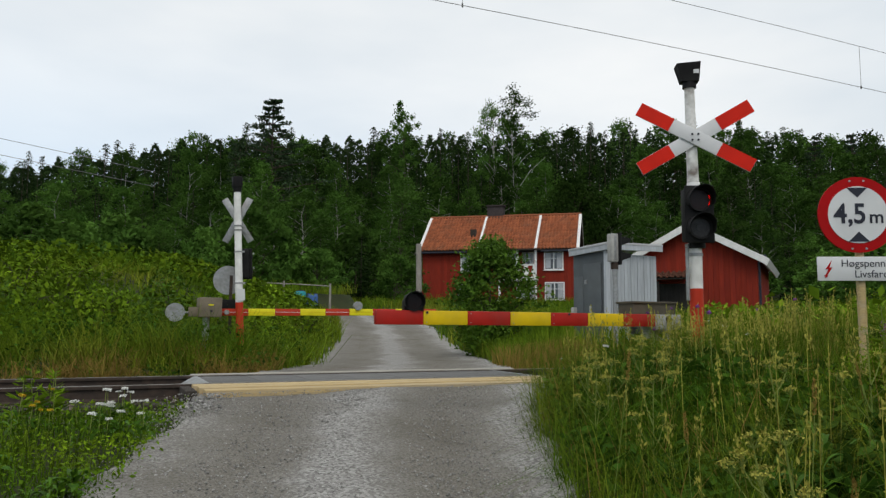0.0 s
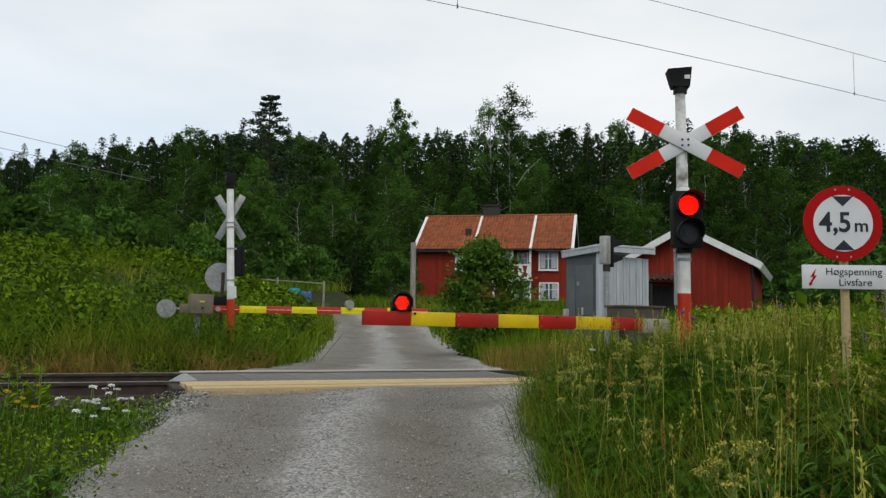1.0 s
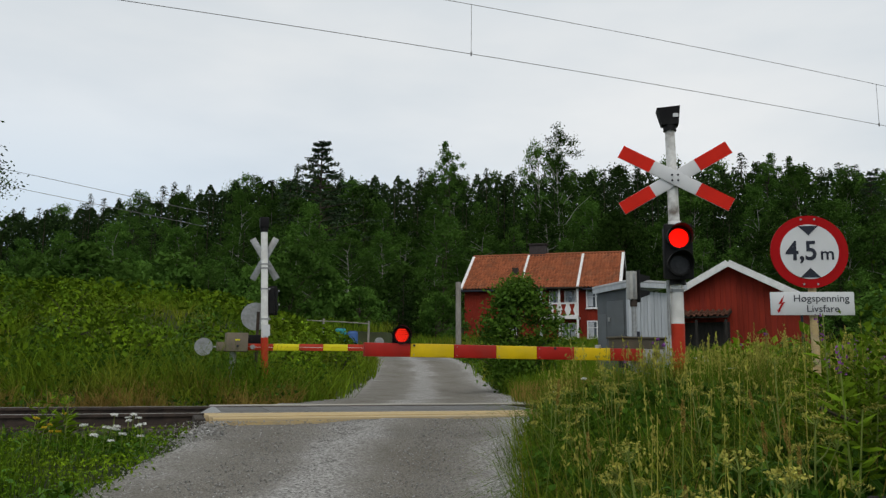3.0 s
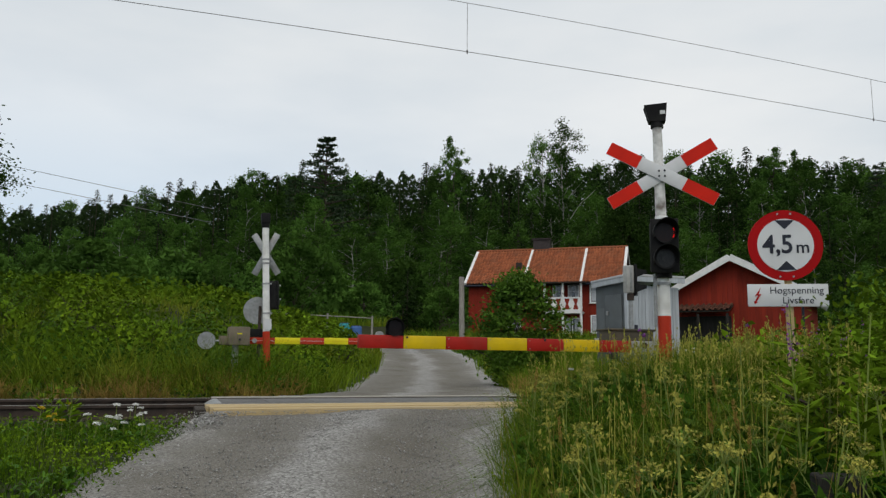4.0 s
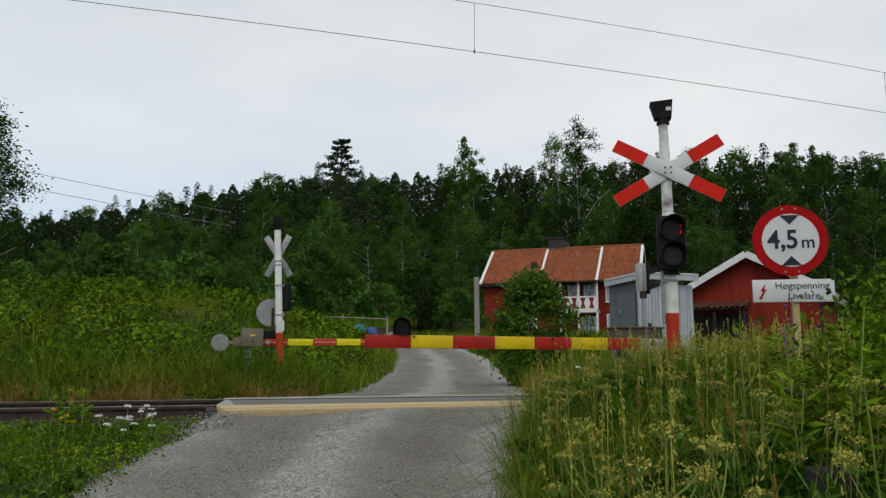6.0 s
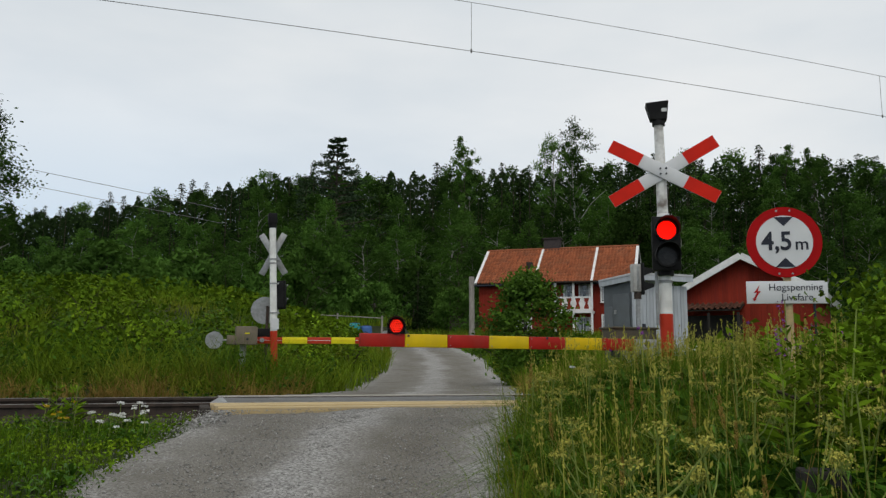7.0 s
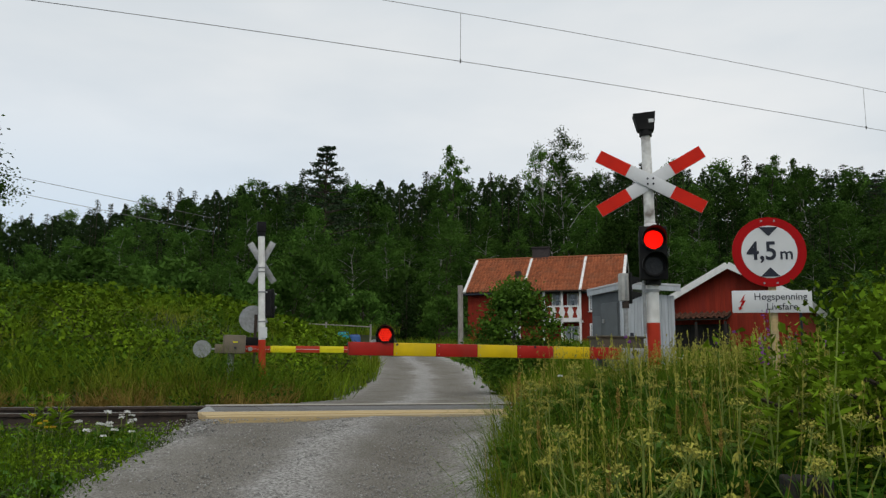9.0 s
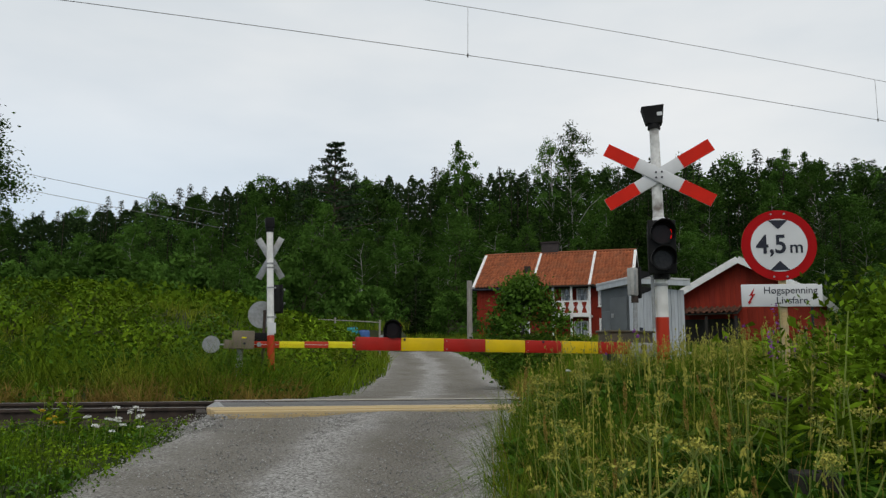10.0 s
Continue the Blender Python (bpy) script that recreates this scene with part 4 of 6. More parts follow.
def house():
    """Long red cottage with a tiled roof; x along the ridge, front towards -y."""
    L, Wd, zb, ze, zr = 10.55, 6.2, 1.9, 6.16, 8.58
    base = pose(23.25, 43.2, 0, 0, 0, -37.3)
    h = thing("house", base, "red wooden cottage, white trim, orange tiled roof, white balcony porch", "house")
    y0 = -Wd / 2
    ang = math.degrees(math.atan2(zr - ze, Wd / 2))
    slope = math.hypot(zr - ze, Wd / 2)
    wall = Geo().prism([(y0, zb - 0.6), (-y0, zb - 0.6), (-y0, ze), (0, zr), (y0, ze)], 0, L, pose(0, 0, 0, 0, 0, 90) @ Matrix.Diagonal((1, -1, 1, 1)))
    body = part("wall", wall, M_HOUSERED, h, "falu red timber walls", smooth=False)
    boards(body, 0.0, L, zb - 0.5, ze - 0.05, y0, M_HOUSERED, 0.24)
    for s in (1, -1):
        m = Matrix.Translation((0, y0, ze)) @ pose(0, 0, 0, ang, 0, 0)
        if s < 0:
            m = Matrix.Translation((L, -y0, ze)) @ pose(0, 0, 0, 0, 0, 180) @ pose(0, 0, 0, ang, 0, 0)
        roof = part("roof", Geo().box(-0.3, L + 0.3, -0.5, slope, 0.02, 0.12), M_SLEEPER, h, "dark roof deck under clay tiles", smooth=False, m=m)
        tile_field(roof, "tile_cover", -0.28, L + 0.28, slope + 0.5, -0.52, pose(0, 0, 0.125))
        for x, w in ((-0.34, 0.2), (3.90, 0.17), (7.88, 0.17), (L + 0.16, 0.2)):
            part("barge_board", Geo().box(x, x + w, -0.56, slope + 0.02, 0.10, 0.24, 0.01), M_TRIM, roof, "white board across the tiles", smooth=False)
        part("gutter", Geo().tube((-0.3, -0.60, 0.03), (L + 0.3, -0.60, 0.03), 0.07, n=10), M_INK, roof)
    part("ridge", Geo().tube((-0.3, 0, zr + 0.2), (L + 0.3, 0, zr + 0.2), 0.11, n=10), M_TILE, h, "ridge tiles")
    ch = part("chimney", Geo().box(4.0, 5.22, -0.1, 0.6, zr - 0.4, zr + 0.95, 0.02), M_BRICKDARK, h, "dark wide chimney")
    part("cap", Geo().box(3.92, 5.3, -0.2, 0.7, zr + 0.95, zr + 1.04), M_BRICKDARK, ch, smooth=False)
    part("roof_ladder", Geo().box(3.15, 3.55, -2.2, -1.8, zr - 1.6, zr - 1.0), M_SLEEPER, h, smooth=False)
    y = y0 - 0.03
    window(h, 9.15, 5.18, 1.14, 1.12, y, 2)
    window(h, 9.2, 3.1, 1.16, 1.05, y, 2)
    window(h, 3.2, 5.1, 0.9, 1.1, y, 2)
    window(h, 3.1, 3.05, 1.1, 1.0, y, 2)
    for x in (-0.02, L + 0.02):
        part("corner_board", Geo().box(x - 0.08, x + 0.08, y0 - 0.05, y0 + 0.1, zb - 0.5, ze), M_HOUSERED, h, smooth=False)
    # porch with a balcony
    px0, px1, py = 5.5, 8.1, y0 - 1.1
    porch = part("porch", Geo().box(px0, px1, py, y0 - 0.04, 3.78, 3.92), M_TRIM, h, "white balcony porch", smooth=False)
    for x in (px0 + 0.07, (px0 + px1) / 2, px1 - 0.07):
        part("post", Geo().box(x - 0.07, x + 0.07, py, py + 0.14, zb - 0.4, 5.82), M_TRIM, porch, smooth=False)
    part("rail", Geo().box(px0, px1, py, py + 0.07, 4.78, 4.88).box(px0, px1, py, py + 0.07, 3.92, 4.04), M_TRIM, porch, smooth=False)
    n = 4
    for k in range(n):
        a = px0 + 0.14 + k * (px1 - px0 - 0.28) / n
        w = (px1 - px0 - 0.28) / n
        # boards sawn so that a red gap with a waist shows between them
        poly = [(a, 4.04), (a + w * 0.22, 4.04), (a + w * 0.22, 4.15), (a + w * 0.38, 4.41), (a + w * 0.22, 4.67), (a + w * 0.22, 4.78), (a, 4.78)]
        part("baluster", Geo().prism(poly, py + 0.02, py + 0.05), M_TRIM, porch, smooth=False)
        poly = [(a + w, 4.04), (a + w * 0.78, 4.04), (a + w * 0.78, 4.15), (a + w * 0.62, 4.41), (a + w * 0.78, 4.67), (a + w * 0.78, 4.78), (a + w, 4.78)]
        part("baluster", Geo().prism(poly, py + 0.02, py + 0.05), M_TRIM, porch, smooth=False)
    part("backing", Geo().box(px0 + 0.1, px1 - 0.1, py + 0.055, py + 0.065, 4.04, 4.78), M_HOUSERED, porch, smooth=False)
    part("porch_roof", Geo().box(px0 - 0.25, px1 + 0.25, py - 0.3, y0, 5.82, 5.9), M_SLEEPER, porch, smooth=False)
    window(h, 6.35, 5.2, 0.6, 1.1, y, 1)
    window(h, 7.4, 5.2, 0.6, 1.1, y, 1)
    window(h, 7.3, 3.0, 0.8, 0.9, y, 2)


def shed():
    """Grey relay hut beside the track."""
    zb, ze = 0.05, 2.5
    base = pose(11.40, 5.3, 0, 0, 0, 8)
    s = thing("relay_hut", base, "small grey wooden hut with shallow pale sheet roof", "hut")
    W, D = 1.62, 1.12
    body = part("body", Geo().box(0, W, 0, D, zb, ze - 0.12), M_SHEDGREY, s, "grey blue boarded walls", smooth=False)
    boards(body, 0, W, zb + 0.05, ze - 0.1, 0, M_SHEDGREY, 0.11)
    side = Matrix.Translation((0, D, 0)) @ pose(0, 0, 0, 0, 0, -90)
    wall = part("door_wall", Geo().box(0, D, -0.02, 0, zb, ze - 0.06), M_SHEDDARK, s, "dark grey front", smooth=False, m=side)
    door = part("door", Geo().box(0.38, 0.98, -0.055, -0.02, zb + 0.1, ze - 0.32, 0.006), M_SHEDDARK, s, "dark grey door", m=side)
    part("hinge", Geo().box(0.44, 0.52, -0.075, -0.05, 0.8, 0.9).box(0.44, 0.52, -0.075, -0.05, 1.7, 1.8), M_GALV, door, smooth=False)
    part("panel", Geo().box(0.05, 0.36, -0.05, -0.02, zb + 0.1, ze - 0.62, 0.006), M_SHEDDARK, s, m=side)
    part("meter_box", Geo().box(0.02, 0.14, -0.14, -0.02, 0.95, 1.15, 0.01), M_GREYPAINT, s, m=side)
    part("handle", Geo().box(0.62, 0.66, -0.1, -0.05, 1.0, 1.18, 0.008), M_GREYPAINT, s, m=side)
    # no hole behind it: the vent's dark inside is this block's colour
    part("vent", Geo().box(0.18, 0.28, -0.04, -0.02, 1.1, 1.45), M_INK, s, "dark block painted as the shade in a vent opening", smooth=False)
    roof = part("roof", Geo().box(-0.14, W + 0.08, -0.18, D + 0.06, 0, 0.055, 0.008), M_ROOFMETAL, s, "pale sheet roof", m=Matrix.Translation((0, 0, ze + 0.08)) @ pose(0, 0, 0, -3, -1.2, 0))
    part("fascia", Geo().box(-0.13, W + 0.07, -0.17, -0.14, -0.12, -0.002), M_SHEDGREY, roof, smooth=False)
    part("fascia", Geo().box(-0.13, -0.10, -0.14, D + 0.05, -0.12, -0.002), M_SHEDGREY, roof, smooth=False)
    part("wall_board", Geo().box(-0.06, 0.06, -0.05, 0.03, zb, ze - 0.02), M_SHEDGREY, s, smooth=False)
    return s


def barn():
    """Red outbuilding, gable towards the track."""
    # gable centre at the ridge, x to the right along the gable
    zb, ze, zr, hw, dl = 1.0, 3.64, 5.09, 2.65, 8.0
    base = pose(24.15, 16.73, 0, 0, 0, -49.8)
    b = thing("barn", base, "low red outbuilding with white roof edges and tiled lean-to", "barn")
    body = part("wall", Geo().prism([(-hw, zb - 0.4), (hw, zb - 0.4), (hw, ze), (0, zr), (-hw, ze)], 0, dl), M_HOUSERED, b, "falu red boarded walls", smooth=False)

    def top(x):
        return ze + (zr - ze) * (1 - abs(x) / hw) - 0.03
    boards(body, -hw, hw, zb - 0.3, ze, 0, M_HOUSERED, 0.22, top=top)
    ang = math.degrees(math.atan2(zr - ze, hw))
    sl = math.hypot(zr - ze, hw)
    for s in (-1, 1):
        m = Matrix.Translation((0, 0, zr)) @ pose(0, 0, 0, 0, s * ang, 0)
        a, c = (0, sl + 0.5) if s > 0 else (-sl - 0.5, 0)
        roof = part("roof", Geo().box(a, c, -0.5, dl + 0.4, 0.02, 0.12), M_ROOFMETAL, b, "roof sheet", smooth=False, m=m)
        part("barge_board", Geo().box(a, c, -0.56, -0.50, -0.13, 0.15, 0.01), M_TRIM, roof, "white barge board", smooth=False)
        e = sl + 0.5 if s > 0 else -sl - 0.5
        part("eave_board", Geo().box(e - 0.03, e + 0.03, -0.55, dl + 0.4, -0.16, 0.12), M_TRIM, roof, "white eave board", smooth=False)
    part("downpipe", Geo().tube((hw + 0.08, -0.06, zb - 0.3), (hw + 0.08, -0.06, ze), 0.05, n=10).tube((hw + 0.08, -0.06, ze), (hw + 0.35, -0.3, ze + 0.05), 0.05, n=10), M_INK, b, "dark downpipe")
    lean = part("lean_to_roof", Geo().box(-2.6, 0.0, -1.1, 0, 0, 0.06), M_SLEEPER, b, smooth=False, m=Matrix.Translation((0, 0, 3.03)) @ pose(0, 0, 0, 16, 0, 0))
    tile_field(lean, "tile_cover", -2.6, 0.0, 1.15, -1.15, pose(0, 0, 0.065), material=M_TILE_OLD)
    # the bay's shade, painted as a dark sheet on the closed wall
    part("dark_opening", Geo().box(-2.5, -0.1, -0.05, -0.02, 0.9, 2.6), M_DARKWOOD_BAYSHADE, b, "dark panel painted as the shade in an open bay", smooth=False)
    for x in (-2.5, -1.3, -0.1):
        part("post", Geo().box(x - 0.05, x + 0.05, -1.02, -0.92, 0.7, 2.66), M_DARKWOOD_BAYSHADE, b, smooth=False)


def pole_and_fence():
    z = float(land(16.47, 29.45))
    p = tagged(new("old_pole", Geo().tube((0, 0, z - 0.3), (0, 0, 5.18), 0.155, 0.145, 14).mesh("old_pole", M_TIMBER_GREY, True)), "grey weathered wooden pole stump beside the lane", "pole")
    p.matrix_basis = pose(16.47, 29.45, 0, 0.3, -0.8, 0)
    fence = thing("fence", pose(0, 0, 0), "thin wooden rail fence across the meadow", "fence")
    pts = [(5.9, 25.2, 2.60), (7.0, 24.85, 2.56), (8.0, 24.55, 2.53), (9.0, 24.25, 2.49), (9.95, 23.95, 2.44)]
    for x, y, top in pts[::2]:
        part("post", Geo().tube((x, y, float(land(x, y)) - 0.2), (x, y, top + 0.12), 0.055, 0.045, 8), M_TIMBER_GREY, fence)
    for a, b in zip(pts[:-1], pts[1:]):
        part("rail", Geo().tube(a, b, 0.024, 0.022, 8), M_TIMBER_GREY, fence)
    for x, y, mt, lab in ((9.55, 28.0, M_TEAL, "teal plastic barrel in the grass"), (10.15, 28.0, M_BLUE, "blue plastic barrel in the grass")):
        z = float(land(x, y))
        t = thing("barrel", pose(x, y, z + 0.25), lab, "barrel", "barrels by the fence")
        g = Geo()
        for a, b, r0, r1 in ((0, 0.08, 0.26, 0.29), (0.08, 0.4, 0.29, 0.30), (0.4, 0.75, 0.30, 0.29), (0.75, 0.85, 0.29, 0.25)):
            g.tube((0, 0, a), (0, 0, b), r0, r1, 16)
        part("body", g, mt, t)
        part("lid", Geo().tube((0, 0, 0.85), (0, 0, 0.89), 0.2, 0.18, 14), M_INK, t)


house()
shed()
barn()
pole_and_fence()


# ---- trees ----
def leaf_quads(c, size, rng, flat=0.0, long=1.5, axis=None):
    """Folded rhombic leaves at the places c: vertices and triangles."""
    n = len(c)
    a = rng.normal(0, 1, (n, 3)) if axis is None else axis + rng.normal(0, 0.35, (n, 3))
    a[:, 2] *= 1 - 0.5 * flat
    a /= np.linalg.norm(a, axis=1)[:, None] + 1e-9
    b = rng.normal(0, 1, (n, 3))
    b[:, 2] *= 1 - flat
    b -= a * np.sum(a * b, 1)[:, None]
    b /= np.linalg.norm(b, axis=1)[:, None] + 1e-9
    nrm = np.cross(a, b)
    s = np.asarray(size)[:, None] * np.ones((n, 1))
    p = np.stack([c - a * s * long / 2, c + b * s * 0.42 + nrm * s * 0.12, c + a * s * long / 2, c - b * s * 0.42 + nrm * s * 0.12], 1)
    t = np.array([(0, 1, 2), (0, 2, 3)])[None] + 4 * np.arange(n)[:, None, None]
    return p.reshape(-1, 3), t.reshape(-1, 3)


def leaf_tris(c, size, rng, flat=0.25, long=1.6, axis=None):
    """Single pointed leaves or sprays for trees far off: one triangle each."""
    n = len(c)
    a = rng.normal(0, 1, (n, 3)) if axis is None else axis + rng.normal(0, 0.3, (n, 3))
    a[:, 2] *= 1 - 0.5 * flat
    a /= np.linalg.norm(a, axis=1)[:, None] + 1e-9
    b = rng.normal(0, 1, (n, 3))
    b[:, 2] *= 1 - flat
    b -= a * np.sum(a * b, 1)[:, None]
    b /= np.linalg.norm(b, axis=1)[:, None] + 1e-9
    s = np.asarray(size)[:, None] * np.ones((n, 1))
    p = np.stack([c - a * s * long / 2 - b * s * 0.5, c - a * s * long / 2 + b * s * 0.5, c + a * s * long / 2], 1)
    return p.reshape(-1, 3), np.arange(3 * n).reshape(-1, 3)


def bent_tube(g, pts, r0, r1, n=7):
    for k in range(len(pts) - 1):
        a, b = k / (len(pts) - 1), (k + 1) / (len(pts) - 1)
        g.tube(pts[k], pts[k + 1], r0 + (r1 - r0) * a, r0 + (r1 - r0) * b, n, cap=False)


def broadleaf(seed, H, spread, base, clumps, per, leaf, trunk_r, bark, leaves, label, name, airy=0.0, category="tree", far=False, lump=1.0):
    """A tree at the origin: bent trunk, limbs that end in clumps of leaves in an uneven crown."""
    rng = np.random.default_rng(seed)
    rr = random.Random(seed)
    t = thing(name, pose(0, 0, -500), label, category)
    g = Geo()
    bend = [(rr.uniform(-0.03, 0.03) * H * k / 5, rr.uniform(-0.03, 0.03) * H * k / 5, H * 0.96 * k / 5 - (0.3 if k == 0 else 0)) for k in range(6)]
    bent_tube(g, bend, trunk_r, trunk_r * 0.15, 8)
    cs, rs = [], []
    lobes = rng.normal(0, 0.25, 8)
    for k in range(clumps):
        f = base + (1 - base) * rng.random() ** 0.85
        w = math.sin(math.pi * min(1, ((f - base) / (1 - base)) ** 0.72)) ** 0.75 if f < 0.995 else 0.05
        az = rng.uniform(0, 2 * math.pi)
        rad = spread * w * (1 + lobes[int(az / 6.2832 * 8) % 8]) * math.sqrt(rng.uniform(0.12, 1.0))
        k5 = min(4.999, f * 5)
        i = int(k5)
        ax = [bend[i][j] + (bend[i + 1][j] - bend[i][j]) * (k5 - i) for j in range(2)]
        c = np.array([ax[0] + rad * math.cos(az), ax[1] + rad * math.sin(az), f * H])
        cs.append(c)
        rs.append(spread * rng.uniform(0.14, 0.26) * (1 - 0.35 * airy) * lump)
        if k % 3 == 0 and rad > 0.25 * spread:
            z0 = max(base * H * 0.8, c[2] - rad * rng.uniform(0.5, 1.1))
            k5 = min(4.999, z0 / H * 5)
            i = int(k5)
            ox, oy = [bend[i][j] + (bend[i + 1][j] - bend[i][j]) * (k5 - i) for j in range(2)]
            mid = (ox + (c[0] - ox) * 0.5, oy + (c[1] - oy) * 0.5, z0 + (c[2] - z0) * 0.62)
            bent_tube(g, [(ox, oy, z0), mid, tuple(c)], trunk_r * 0.32, 0.012, 5)
    part("trunk", g, bark, t)
    cs, rs = np.array(cs), np.array(rs)
    which = rng.integers(0, len(cs), len(cs) * per)
    pts = cs[which] + rng.normal(0, 1, (len(which), 3)) * rs[which][:, None] * np.array([0.75, 0.75, 0.55])
    v, tr = (leaf_tris if far else leaf_quads)(pts, rng.uniform(0.65, 1.25, len(pts)) * leaf, rng, 0.25)
    part("crown", tri_mesh("crown", v, tr, leaves), None, t)
    return t


def spruce(seed, H, spread, label):
    rng = np.random.default_rng(seed)
    t = thing("spruce_tree", pose(0, 0, -500), label, "tree")
    part("trunk", Geo().tube((0, 0, -0.3), (0, 0, H * 0.97), 0.013 * H, 0.02, 8), M_BARK, t)
    P, A, S = [], [], []
    z = H * 0.06
    while z < H * 0.985:
        f = z / H
        rad = spread * (1 - f) ** 0.82 * rng.uniform(0.8, 1.15) + 0.16
        nb = int(8 + 4 * (1 - f))
        for k in range(nb):
            az = rng.uniform(0, 6.283)
            r = rad * rng.uniform(0.65, 1.12)
            d = np.array([math.cos(az), math.sin(az), 0])
            nq = max(2, int(r / 0.34))
            for j in range(nq):
                q = (j + 0.7) / nq
                P.append(d * r * q + np.array([0, 0, z - 0.38 * r * q + 0.16 * r * q * q]) + rng.normal(0, 0.05, 3))
                A.append(d + np.array([0, 0, -0.35]) + rng.normal(0, 0.25, 3))
                S.append(rng.uniform(0.26, 0.42) * (0.6 + 0.45 * (1 - f)))
        z += H * 0.026 * rng.uniform(0.75, 1.25)
    P = np.repeat(np.array(P), 2, 0) + rng.normal(0, 0.08, (2 * len(P), 3))
    v, tr = leaf_tris(P, np.repeat(np.array(S), 2) * 0.56, rng, 0.6, 2.0, np.repeat(np.array(A), 2, 0))
    part("crown", tri_mesh("crown", v, tr, M_NEEDLE), None, t)
    return t


def pine(seed, H, spread, label):
    """A tall pine: bare trunk, tiers of flat needle clumps."""
    rng = np.random.default_rng(seed)
    t = thing("pine_tree", pose(0, 0, -500), label, "tree")
    g = Geo().tube((0, 0, -0.3), (0, 0, H * 0.97), 0.012 * H, 0.03, 9)
    P = []
    for k in range(17):
        f = 0.36 + 0.62 * k / 16.5
        reach = spread * (0.9 + 0.2 * math.sin(2.1 * k)) * (1.0 - ((f - 0.36) / 0.64) ** 1.15) + 0.3
        for j in range(5):
            az = k * 1.1 + j * 1.257 + rng.uniform(-0.35, 0.35)
            r = reach * rng.uniform(0.55, 1.05)
            c = np.array([r * math.cos(az), r * math.sin(az), f * H + 0.12 * r + rng.uniform(-0.1, 0.1)])
            bent_tube(g, [(0, 0, f * H - 0.12 * r), tuple(c * [0.5, 0.5, 1] - [0, 0, 0.12 * r]), tuple(c)], 0.05, 0.012, 5)
            for q in (1.0, 0.7):
                P.append(c * [q, q, 1] + rng.normal(0, 1, (36, 3)) * np.array([0.3, 0.3, 0.09]) * (0.22 + 0.3 * r))
    part("trunk", g, M_BARK, t)
    P = np.concatenate(P)
    v, tr = leaf_tris(P, rng.uniform(0.07, 0.13, len(P)), rng, 0.4, 1.8)
    part("crown", tri_mesh("crown", v, tr, M_PINE), None, t)
    return t


# skyline of the woods: bearing in degrees east of north, rise over distance
SKY_AZ = [-22, -12, -6, 0, 4, 9, 14, 19, 24, 29, 33, 38, 43, 48, 54, 70]
SKY_E = [0.145, 0.162, 0.183, 0.211, 0.233, 0.246, 0.25, 0.255, 0.258, 0.256, 0.258, 0.256, 0.252, 0.235, 0.22, 0.2]
VIEW = (1.0, -9.8, 0.65)


def polar(az, r):
    return VIEW[0] + r * math.sin(radians(az)), VIEW[1] + r * math.cos(radians(az))


def free_spot(x, y):
    a, r = math.degrees(math.atan2(x - VIEW[0], y - VIEW[1])), math.hypot(x - VIEW[0], y - VIEW[1])
    return not (20 < a < 40 and r < 62) and math.hypot(x - 27.5, y - 40.5) > 8.5 and math.hypot(x - 30.5, y - 25) > 8.5 and math.hypot(x - 24, y - 19) > 9


